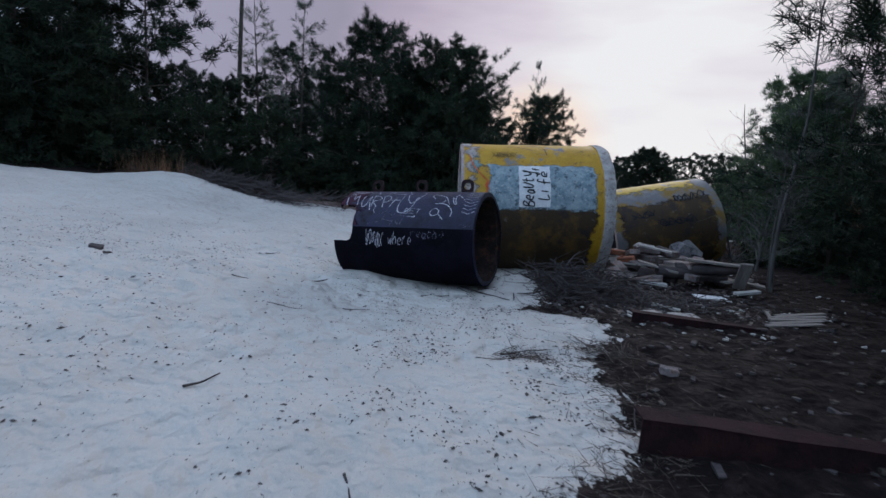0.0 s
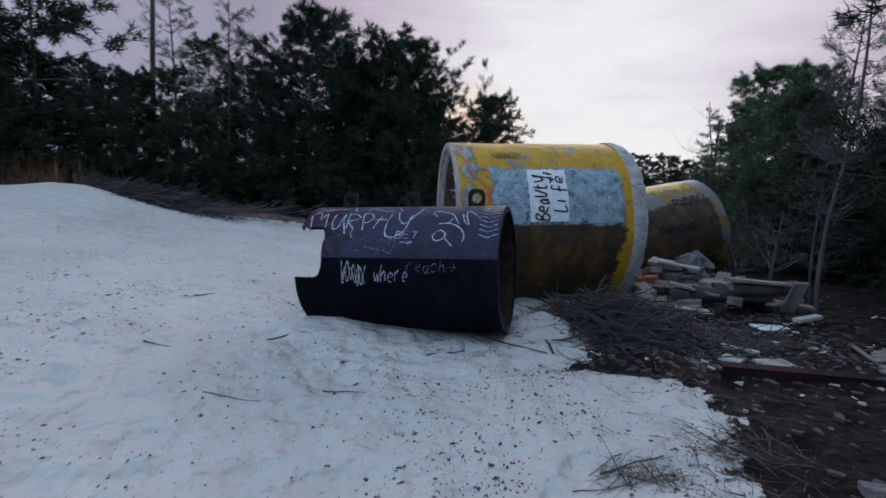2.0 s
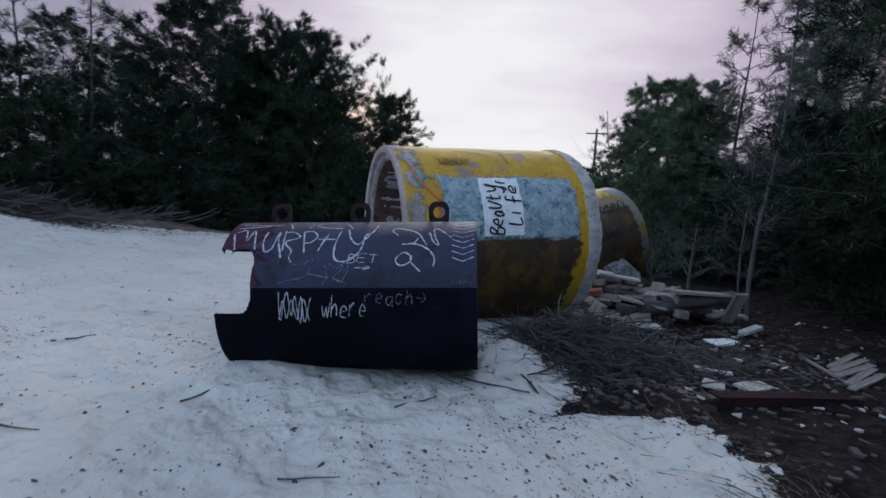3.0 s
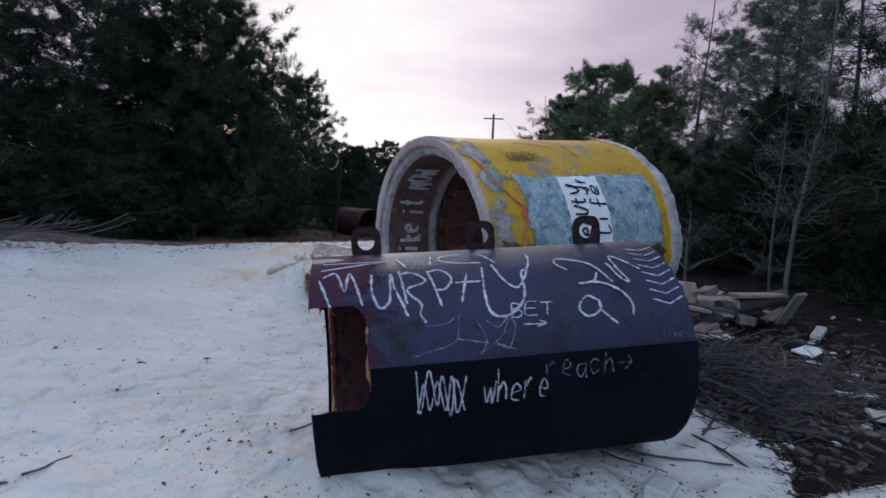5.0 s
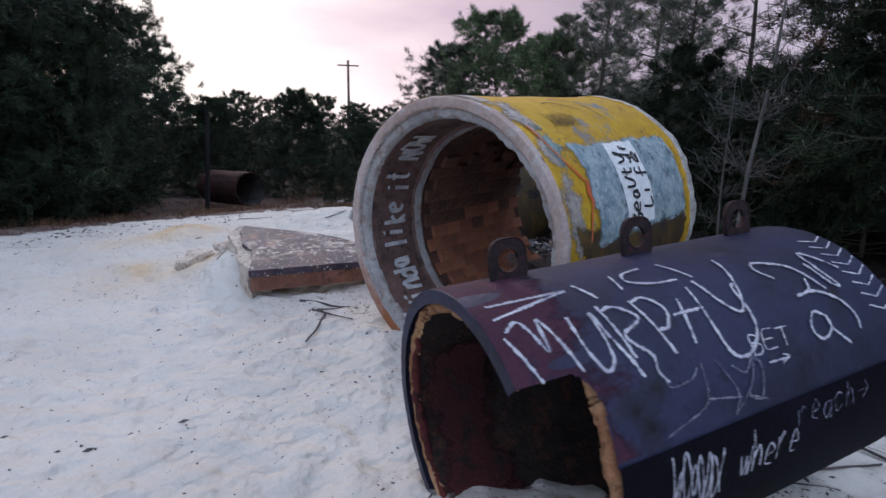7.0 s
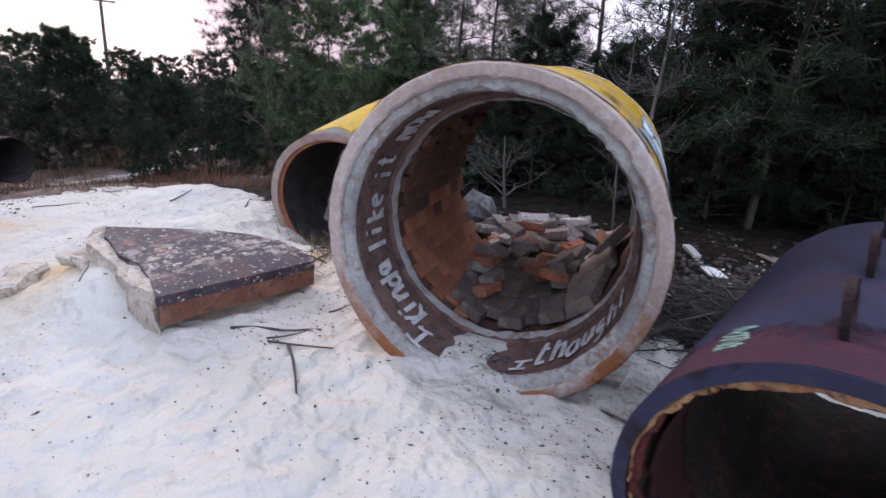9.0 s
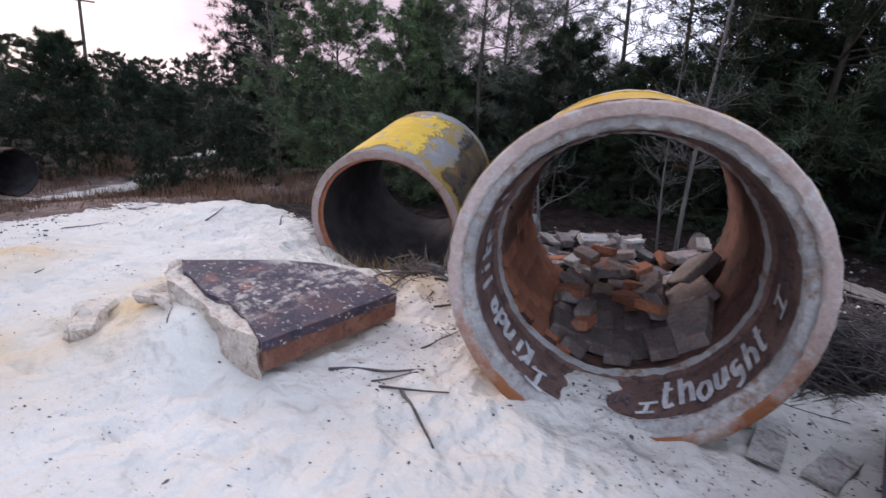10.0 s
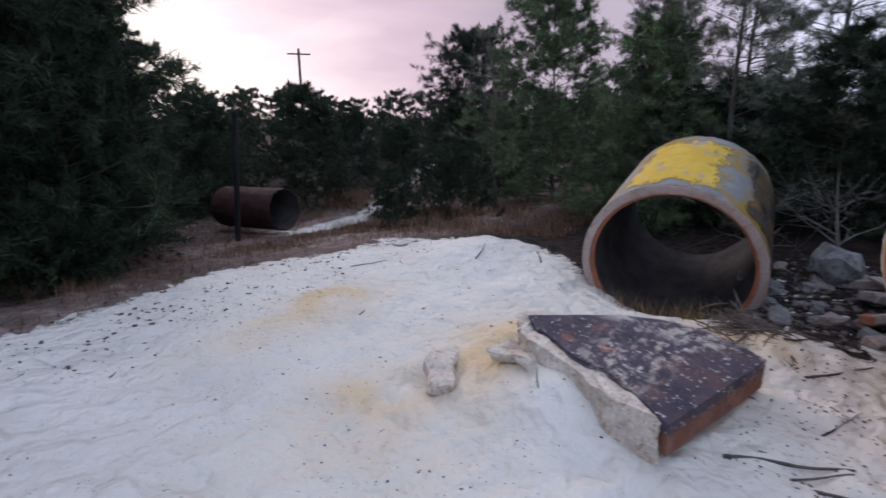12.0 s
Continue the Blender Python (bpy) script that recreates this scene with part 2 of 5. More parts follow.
for m, thin in ((m_chalk, 0.42), (m_faint, 0.50)):
    # sprayed lines thin out towards their edges
    mid = add(m, "ShaderNodeAttribute")
    mid.attribute_name = "core"
    cover = blend(m, 0.5, ramped(m, mid.outputs["Fac"], (0.0, (0, 0, 0)), (1.0, (1, 1, 1))), ramped(m, speckle(m, place(m), 40, 4, 0.7), (0.3, (0, 0, 0)), (0.7, (1, 1, 1))))
    link(m, ramped(m, cover, (thin - 0.16, (0, 0, 0)), (thin + 0.22, (1, 1, 1))), m.node_tree.nodes["Principled BSDF"].inputs["Alpha"])
m_black = mottled("black_paint", (0.012, 0.012, 0.016), (0.03, 0.03, 0.036), scale=12, fine=70, bump=0.1)
m_grime = painted("grimy_ochre_paint", [((0.055, 0.036, 0.018), 3, 0, 1), ((0.15, 0.085, 0.018), 2.6, 0.50, 0.64), ((0.030, 0.024, 0.024), 3.2, 0.54, 0.64), ((0.14, 0.13, 0.125), 6, 0.64, 0.70)], 0.75)
m_blue = painted("faded_blue_grey_paint", [((0.17, 0.25, 0.30), 3, 0, 1), ((0.32, 0.40, 0.44), 9, 0.42, 0.56), ((0.08, 0.11, 0.13), 13, 0.54, 0.62), ((0.46, 0.49, 0.50), 24, 0.56, 0.64), ((0.30, 0.24, 0.10), 7, 0.64, 0.70)], 0.7)

m_red_dull = mottled("faded_red_paint", (0.28, 0.045, 0.045), (0.42, 0.075, 0.06), (0.22, 0.07, 0.07), scale=4, fine=50)
m_maroon = mottled("maroon_rust_bloom", (0.036, 0.015, 0.030), (0.062, 0.020, 0.036), (0.028, 0.016, 0.034), scale=4, fine=60, specular=0.2)
m_scrape = mottled("scraped_pinkish_plaster", (0.34, 0.29, 0.26), (0.50, 0.45, 0.42), (0.20, 0.20, 0.22), scale=9, fine=60, bump=0.8)
m_teal = mottled("teal_paint", (0.10, 0.20, 0.22), (0.24, 0.35, 0.34), (0.32, 0.27, 0.22), scale=11, fine=60)
FADING = (m_grime, m_yellow_bright, m_red_stain, m_red_dull, m_maroon, m_scrape, m_teal, m_blue)
for m in FADING:
    # worn paint and stains that break up towards their edges
    mid = add(m, "ShaderNodeAttribute")
    mid.attribute_name = "core"
    cover = blend(m, 0.5, ramped(m, mid.outputs["Fac"], (0.0, (0, 0, 0)), (1.0, (1, 1, 1))), ramped(m, speckle(m, place(m, (0.6, 1, 1)), 5, 8, 0.72), (0.25, (0, 0, 0)), (0.75, (1, 1, 1))))
    link(m, ramped(m, cover, (0.47, (0, 0, 0)), (0.60, (1, 1, 1))), m.node_tree.nodes["Principled BSDF"].inputs["Alpha"])


# ---- small builders ----
def smooth(mesh, angle=40):
    mesh.polygons.foreach_set("use_smooth", [True] * len(mesh.polygons))
    mesh.set_sharp_from_angle(angle=radians(angle))
    return mesh


def mesh_of(name, verts, faces, materials, index=None):
    me = bpy.data.meshes.new(name)
    me.from_pydata(verts, [], faces)
    for m in materials if isinstance(materials, (list, tuple)) else [materials]:
        me.materials.append(m)
    if index is not None:
        me.polygons.foreach_set("material_index", index)
    me.update()
    return me


def part(name, data, material, parent, label=""):
    """Link a bmesh or mesh as one object under a thing or a part."""
    if isinstance(data, bmesh.types.BMesh):
        me = bpy.data.meshes.new(name)
        data.to_mesh(me)
        data.free()
        data = me
    if material is not None:
        data.materials.append(material)
    ob = new(name, data)
    if parent is not None:
        ob.parent = parent
    return tagged(ob, label)


def thing(name, m, label, category, group="", kind=""):
    ob = new(name)
    ob.empty_display_size = 0.1
    ob.matrix_world = m
    return tagged(ob, label, category, group, kind)


def blades(name, roots, ways, length, width, material, rng):
    """One mesh of thin pointed blades (needles, grass)."""
    n = len(roots)
    ways = ways / np.maximum(np.linalg.norm(ways, axis=1, keepdims=True), 1e-6)
    side = np.cross(ways, rng.normal(size=(n, 3)))
    side /= np.maximum(np.linalg.norm(side, axis=1, keepdims=True), 1e-6)
    length, width = np.broadcast_to(length, n)[:, None], np.broadcast_to(width, n)[:, None]
    co = np.stack([roots - side * width / 2, roots + side * width / 2, roots + ways * length], 1).reshape(-1, 3)
    me = bpy.data.meshes.new(name)
    me.vertices.add(3 * n)
    me.vertices.foreach_set("co", co.astype(np.float32).ravel())
    me.loops.add(3 * n)
    me.loops.foreach_set("vertex_index", np.arange(3 * n, dtype=np.int32))
    me.polygons.add(n)
    me.polygons.foreach_set("loop_start", np.arange(0, 3 * n, 3, dtype=np.int32))
    me.materials.append(material)
    me.update(calc_edges=True)
    return me


def tubes(name, lines, material, sides=5):
    """One mesh of tapered tubes. lines: lists of (point, radius)."""
    verts, faces = [], []
    for line in lines:
        start = len(verts)
        for i, (p, r) in enumerate(line):
            a, b = line[max(i - 1, 0)][0], line[min(i + 1, len(line) - 1)][0]
            d = (Vector(b) - Vector(a)).normalized()
            u = d.orthogonal().normalized()
            w = d.cross(u)
            for k in range(sides):
                t = 2 * math.pi * k / sides
                verts.append(Vector(p) + (u * math.cos(t) + w * math.sin(t)) * r)
        for i in range(len(line) - 1):
            for k in range(sides):
                a, b = start + i * sides + k, start + i * sides + (k + 1) % sides
                faces.append((a, b, b + sides, a + sides))
        faces.append(tuple(start + k for k in reversed(range(sides))))
        faces.append(tuple(start + (len(line) - 1) * sides + k for k in range(sides)))
    return smooth(mesh_of(name, [tuple(v) for v in verts], faces, material), 60)


# ---- ground: one sheet, sand in the clearing, needle litter round it ----
def step(a, b, v):
    t = min(max((v - a) / (b - a), 0.0), 1.0)
    return t * t * (3 - 2 * t)


def bump_at(x, y, cx, cy, rx, ry, h):
    return h * math.exp(-((x - cx) / rx) ** 2 - ((y - cy) / ry) ** 2)


def ground_z(x, y):
    z = 0.13 * step(0.0, 5.0, y)
    z += 0.75 * step(-1.2, -11.0, x) * step(-4, 5, y) * (1 - 0.05 * step(9, 15, y)) + 0.10 * step(-1.0, -3.0, x)
    z -= 0.60 * step(14.0, 20.0, y) * step(-6, 3, x)
    z -= 0.30 * step(3.0, 7.0, x) * step(8.0, 12.0, y)
    z += bump_at(x, y, -6.6, 13.2, 1.4, 0.9, 0.35) + bump_at(x, y, 0.6, 13.45, 0.6, 0.5, 0.16)
    z += bump_at(x, y, 0.65, 11.35, 0.7, 0.5, 0.22) + bump_at(x, y, 1.6, 9.9, 0.5, 0.5, 0.16) + bump_at(x, y, 3.0, 13.4, 1.3, 0.5, 0.18)
    z += bump_at(x, y, 3.3, 10.9, 0.75, 0.9, -0.42)
    z += bump_at(x, y, -0.9, 6.7, 0.45, 0.45, 0.12) + bump_at(x, y, 0.92, 6.45, 0.26, 0.30, 0.15) + bump_at(x, y, 0.05, 10.75, 0.35, 0.5, 0.10) + bump_at(x, y, -0.02, 11.0, 0.32, 0.38, 0.17) + bump_at(x, y, -0.10, 10.70, 0.28, 0.28, 0.10)
    v = Vector((x, y, 0))
    z += 0.05 * noise.noise(v * 0.6) + 0.020 * noise.noise(v * 2.3) - 0.070 * abs(noise.noise(v * 3.1)) + 0.022 * noise.noise(v * 6.5) * (1 + noise.noise(v * 0.8))
    s, d = x - 3.215 + 0.066 * (y - 10.88), y - 10.88 - 0.066 * (x - 3.215)
    if 0.0 < s < 2.25 and abs(d) < 0.9:
        # the half-sunk pipe keeps the soil out
        z = min(z, z + (0.284 + 0.214 * s - math.sqrt(0.90 ** 2 - d * d) - z) * step(0.0, 0.35, s))
    if -9 < x < 6 and -1 < y < 17:
        pit = noise.voronoi(v * 4.6 + Vector((0.4 * noise.noise(v * 2), 0.4 * noise.noise(v * 2.1), 0)))[0][0]
        z -= 0.040 * max(0.0, 1 - (pit / 0.42) ** 2) * max(0.0, 0.45 + 1.1 * noise.noise(v * 0.9 + Vector((7, 3, 0))))
    return z


EDGE = [(-40, 2.0), (-2, 0.0), (1.0, 0.25), (2.1, 0.6), (2.4, 1.0), (2.8, 1.28), (3.3, 1.3), (3.9, 1.15), (4.5, 1.72), (5.0, 1.72), (5.28, 1.4), (5.40, 0.85), (5.55, 1.05), (6.2, 1.38), (6.9, 1.35), (7.5, 2.4), (8.7, 2.6), (9.3, 2.3), (10.2, 2.95), (11.8, 3.6), (13.0, 4.3), (14.9, 3.6), (60, 3.2)]


def litter_at(x, y):
    """0 on bare sand, 1 on needle litter."""
    edge = EDGE[-1][1]
    for (ya, xa), (yb, xb) in zip(EDGE, EDGE[1:]):
        if ya <= y < yb:
            edge = xa + (xb - xa) * (y - ya) / (yb - ya)
            break
    v = Vector((x, y, 3.0))
    far = (y - 15.45 - 0.30 * min(x + 1.4, 2.4) + 0.9 * step(1.0, 2.8, x)) * 0.7
    d = max(x - edge, far) + 0.18 * noise.noise(v * 1.3) + 0.16 * noise.noise(v * 4.0) + 0.12 * noise.noise(v * 11.0)
    trail = abs((y - 18.9) - 0.52 * max(x - 5.2, 0) + 0.35 * math.sin(x * 0.9))
    if x > 4.0 and y > 17:
        d = min(d, (trail - 0.55 + 0.25 * noise.noise(v * 2.0)) * 0.8)
    return step(-0.26, 0.30, d)


N = 430


def warp(i, centre):
    t = 2.0 * i / (N - 1) - 1.0
    return centre + 9.5 * t + 600 * abs(t) ** 9 * t


gx, gy = [warp(i, 0.5) for i in range(N)], [warp(i, 8.0) for i in range(N)]
verts = [(x, y, ground_z(x, y)) for y in gy for x in gx]
faces = [(j * N + i, j * N + i + 1, (j + 1) * N + i + 1, (j + 1) * N + i) for j in range(N - 1) for i in range(N - 1)]
m_ground = mat("sand_and_litter", 0.95, 0, 0.1)
gv = place(m_ground)
mask = add(m_ground, "ShaderNodeAttribute")
mask.attribute_name = "litter"
sandy = ramped(m_ground, speckle(m_ground, gv, 0.9, 6, 0.6), (0.3, (0.485, 0.468, 0.445)), (0.7, (0.59, 0.57, 0.545)))
sandy = blend(m_ground, ramped(m_ground, speckle(m_ground, gv, 1.1, 5, 0.6), (0.60, (0, 0, 0)), (0.74, (0.45, 0.45, 0.45))), sandy, (0.49, 0.45, 0.40))
ochre = add(m_ground, "ShaderNodeAttribute")
ochre.attribute_name = "ochre"
sandy = blend(m_ground, ochre.outputs["Fac"], sandy, (0.52, 0.38, 0.22))
sandy = blend(m_ground, 0.45, sandy, ramped(m_ground, speckle(m_ground, gv, 160, 3, 0.8), (0.25, (0.55, 0.55, 0.55)), (0.75, (1.15, 1.15, 1.15))), "MULTIPLY")
crumbs = add(m_ground, "ShaderNodeTexVoronoi", Scale=26.0, Randomness=1.0)
link(m_ground, gv, crumbs.inputs["Vector"])
dots = ramped(m_ground, crumbs.outputs["Distance"], (0.09, (1, 1, 1)), (0.16, (0, 0, 0)))
where = ramped(m_ground, speckle(m_ground, gv, 1.7, 6, 0.7), (0.46, (0, 0, 0)), (0.62, (1, 1, 1)))
sandy = blend(m_ground, blend(m_ground, 1.0, dots, where, "MULTIPLY"), sandy, (0.10, 0.085, 0.075))
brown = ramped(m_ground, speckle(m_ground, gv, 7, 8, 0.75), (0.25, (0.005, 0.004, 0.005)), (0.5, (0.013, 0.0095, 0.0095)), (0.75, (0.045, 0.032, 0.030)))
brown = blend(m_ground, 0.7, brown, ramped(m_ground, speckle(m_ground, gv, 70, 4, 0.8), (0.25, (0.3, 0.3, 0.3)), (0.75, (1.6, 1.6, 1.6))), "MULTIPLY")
heath = add(m_ground, "ShaderNodeAttribute")
heath.attribute_name = "heath"
soil = ramped(m_ground, speckle(m_ground, gv, 3.0, 8, 0.75), (0.30, (0.085, 0.056, 0.052)), (0.52, (0.17, 0.125, 0.115)), (0.72, (0.36, 0.30, 0.28)))
soil = blend(m_ground, 0.6, soil, ramped(m_ground, speckle(m_ground, gv, 40, 5, 0.8), (0.25, (0.35, 0.35, 0.35)), (0.75, (1.5, 1.5, 1.5))), "MULTIPLY")
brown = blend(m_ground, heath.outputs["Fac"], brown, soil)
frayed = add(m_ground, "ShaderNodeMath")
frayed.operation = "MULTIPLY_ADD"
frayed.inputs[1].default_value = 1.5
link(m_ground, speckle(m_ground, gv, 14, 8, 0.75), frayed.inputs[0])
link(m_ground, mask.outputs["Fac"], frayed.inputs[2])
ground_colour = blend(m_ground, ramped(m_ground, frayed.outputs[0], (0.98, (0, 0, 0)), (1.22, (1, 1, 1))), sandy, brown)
height = None
for scale, weight in ((4.5, 1.0), (11.0, 0.32), (30.0, 0.05), (90.0, 0.015)):
    layer = add(m_ground, "ShaderNodeMath")
    layer.operation = "MULTIPLY_ADD"
    layer.inputs[1].default_value, layer.inputs[2].default_value = weight, 0.0
    link(m_ground, speckle(m_ground, gv, scale, 2, 0.5), layer.inputs[0])
    if height is not None:
        link(m_ground, height, layer.inputs[2])
    height = layer.outputs[0]
finish(m_ground, ground_colour, height, 1.0, 0.105)
me = smooth(mesh_of("ground", verts, faces, m_ground), 180)
me.attributes.new("litter", "FLOAT", "POINT").data.foreach_set("value", [litter_at(x, y) for x, y, z in verts])
me.attributes.new("heath", "FLOAT", "POINT").data.foreach_set("value", [step(13.6, 15.2, y) * step(24.0, 20.0, y) * step(-7.5, -4.0, x) * (0.75 + 0.5 * noise.noise(Vector((x, y, 2)) * 0.7)) for x, y, z in verts])
OCHRE = ((0.65, 11.45, 0.75, 0.5, 1.0), (1.65, 9.95, 0.5, 0.45, 1.0), (0.55, 13.4, 0.6, 0.4, 0.85), (-0.55, 12.0, 0.5, 0.35, 0.45), (0.12, 11.2, 0.25, 0.2, 0.8), (-0.3, 13.5, 0.6, 0.3, 0.4), (2.2, 10.2, 0.7, 0.5, 0.5), (-0.5, 11.6, 0.9, 0.5, 0.25))
me.attributes.new("ochre", "FLOAT", "POINT").data.foreach_set("value", [min(0.85, sum(bump_at(x, y, *o) for o in OCHRE) * (0.75 + 0.7 * noise.noise(Vector((x, y, 8)) * 3.0))) for x, y, z in verts])
tagged(new("ground", me), "pale trampled sand clearing edged with brown pine litter", "ground", kind="structure")


# ---- pipes ----
def axis(x, y, z, yaw, tilt):
    return Matrix.Translation((x, y, z)) @ Matrix.Rotation(yaw, 4, "Z") @ Matrix.Rotation(-tilt, 4, "Y")


def lathe(name, profile, materials, seg=112, rough=0.0, rough_rim=0.0, keep=None, seed=0.0):
    """Turn a profile of (distance, radius, material, chip) round the x axis. keep(s, phi) says which faces stay."""
    verts, faces, index = [], [], []
    for s, r, k, chip in profile:
        for j in range(seg):
            p = 2 * math.pi * j / seg
            v = Vector((s * 1.3 + seed, math.cos(p) * 2.2, math.sin(p) * 2.2))
            dr = rough * noise.noise(v * 2.0) + chip * (0.35 * noise.noise(v * 2.1) - 0.1 + 0.8 * noise.noise(v * 7.0) + 0.5 * noise.noise(v * 17.0))
            ds = chip * (0.4 * noise.noise(v * 2.6 + Vector((9, 1, 4))) + 0.7 * noise.noise(v * 8.0) + 0.4 * noise.noise(v * 19.0))
            verts.append((s + ds, (r + dr) * math.cos(p), (r + dr) * math.sin(p)))
    for i in range(len(profile) - 1):
        for j in range(seg):
            a, b = i * seg + j, i * seg + (j + 1) % seg
            mid = math.degrees(2 * math.pi * (j + 0.5) / seg)
            if keep and not keep((profile[i][0] + profile[i + 1][0]) / 2, mid):
                continue
            faces.append((a, a + seg, b + seg, b))
            index.append(profile[i][2])
    return smooth(mesh_of(name, verts, faces, materials, index), 35)


def ruled(profile, step_s):
    """Cut the long runs of a profile into shorter ones."""
    out = []
    for (s0, r0, k0, c0), (s1, r1, k1, c1) in zip(profile, profile[1:]):
        n = max(1, math.ceil(abs(s1 - s0) / step_s))
        out += [(s0 + (s1 - s0) * i / n, r0 + (r1 - r0) * i / n, k0, c0 if i == 0 else 0.0) for i in range(n)]
    return out + [profile[-1]]


P2 = axis(0.214, 8.184, 0.927, 0.007, 0.040)
pipe_two = thing("lined_pipe_section", P2, "yellow painted pipe section lined with brick and covered in graffiti", "pipe", "pipe sections")
part("shell", lathe("shell", ruled([(0.02, 0.970, 0, 0.012), (0.02, 0.970, 0, 0), (1.93, 0.985, 0, 0), (1.94, 1.0, 1, 0.01), (2.02, 1.004, 1, 0.012), (2.10, 0.985, 1, 0.02), (2.10, 0.84, 1, 0.02)], 0.05), [m_yellow, m_plaster], seed=2.0, rough=0.006), None, pipe_two)
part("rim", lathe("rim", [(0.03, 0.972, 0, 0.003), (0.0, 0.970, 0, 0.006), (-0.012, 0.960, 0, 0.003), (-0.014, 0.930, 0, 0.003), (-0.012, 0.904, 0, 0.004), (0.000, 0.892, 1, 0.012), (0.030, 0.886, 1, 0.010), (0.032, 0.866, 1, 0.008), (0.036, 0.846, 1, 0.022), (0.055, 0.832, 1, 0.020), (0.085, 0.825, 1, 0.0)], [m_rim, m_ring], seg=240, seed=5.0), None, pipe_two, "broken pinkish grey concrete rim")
part("inner_band", lathe("inner_band", ruled([(0.07, 0.826, 0, 0.0), (0.50, 0.815, 0, 0.01), (0.51, 0.785, 1, 0.015), (0.57, 0.772, 1, 0.015), (0.61, 0.80, 2, 0.0), (2.08, 0.84, 2, 0)], 0.06), [m_brown, m_ring, m_inner], seed=8.0, rough=0.008), None, pipe_two, "brown inner wall with white writing")

P3 = axis(3.215, 10.88, 0.284, 0.066, 0.214)
pipe_three = thing("pipe_section", P3, "worn yellow and grey pipe section half sunk in the sand", "pipe", "pipe sections")
part("shell", lathe("shell", ruled([(0.01, 0.968, 0, 0.006), (2.133, 0.937, 0, 0.008)], 0.06), [m_yellow_worn], seed=12.0, rough=0.005), None, pipe_three)
part("rim", lathe("rim", [(0.03, 0.964, 0, 0.0), (0.0, 0.962, 0, 0.01), (-0.005, 0.93, 0, 0.008), (0.005, 0.875, 1, 0.01), (0.06, 0.862, 1, 0.004), (0.07, 0.83, 1, 0.0)], [m_concrete, m_brick], seed=15.0), None, pipe_three, "rusty pink concrete rim")
part("lining", lathe("lining", ruled([(0.06, 0.832, 0, 0.0), (2.10, 0.80, 0, 0.01), (2.133, 0.93, 0, 0.01)], 0.08), [m_dark_grey], seed=18.0, rough=0.01), None, pipe_three, "dark lining")

P1 = axis(-1.116, 6.876, 0.593, -0.387, 0.073)


def notch(s, phi):
    """The torn window in the pipe's end: square at its mouth, rounded inside."""
    ragged = 0.012 * noise.noise(Vector((phi * 0.09, s * 9, 4)))
    across = (phi - 158) / 24.0
    return not (abs(across) < 1 and s < 0.17 + 0.085 * math.sqrt(max(0.0, 1 - across ** 4)) + ragged)


pipe_one = thing("steel_pipe", P1, "dark purple-black steel pipe with white graffiti and torn end", "pipe", "pipe sections")
ONE = [(0.0, 0.505, 0, 0.0), (0.0, 0.556, 0, 0.003)] + [(0.008 * i, 0.556, 0, 0.0) for i in range(1, 36)] + [(0.3 + 0.05 * i, 0.556 - 0.0002 * i, 0, 0.0) for i in range(29)] + [(1.774, 0.550, 0, 0.004), (1.778, 0.50, 0, 0.003)]
part("shell", lathe("shell", ONE, [m_dark_steel], seg=300, keep=notch, seed=21.0, rough=0.002), None, pipe_one)
part("lining", lathe("lining", ruled([(0.05, 0.525, 0, 0.0), (0.035, 0.518, 0, 0.004), (0.02, 0.502, 0, 0.008), (0.05, 0.485, 1, 0.02), (0.30, 0.475, 1, 0.02), (1.74, 0.46, 1, 0.01), (1.77, 0.53, 1, 0.01)], 0.02), [m_foam, m_dark_lining], seg=180, keep=lambda s, phi: not (s < 0.275 + 0.03 * noise.noise(Vector((phi * 0.12, 0, 2))) and 130 < phi < 186), seed=25.0, rough=0.018), None, pipe_one, "dark lining with crumbling orange edge")
m_red_crust = mottled("red_charred_crust", (0.060, 0.012, 0.016), (0.16, 0.035, 0.030), (0.018, 0.010, 0.011), scale=5, fine=50, bump=1.0)


def crust(start, end, s0, radius, thick, material, label, seed):
    """A crumbling bead of lining along part of the pipe's mouth."""
    line = []
    for i in range(60):
        phi = radians(start + (end - start) * i / 59)
        q = Vector((i * (end - start) * 0.0022, seed, 0))
        r = radius + 0.010 * noise.noise(q) + 0.004 * noise.noise(q * 3.3)
        swell = math.sqrt(max(0.05, math.sin(math.pi * i / 59)))
        line.append(((s0 + 0.014 * noise.noise(q + Vector((0, 5, 0))), r * math.cos(phi), r * math.sin(phi)), thick * swell * (1 + 0.55 * noise.noise(q * 1.6) + 0.25 * noise.noise(q * 3.5))))
    part("lining_edge", tubes("lining_edge", [line], material, 12), None, pipe_one, label)


crust(130, 186, 0.272, 0.510, 0.034, m_foam, "crumbling orange lining edge", 1.0)
crust(36, 133, 0.045, 0.490, 0.025, m_foam, "crumbling orange lining edge", 4.0)
crust(-75, 44, 0.045, 0.492, 0.019, m_red_crust, "dark red charred lining edge", 7.0)


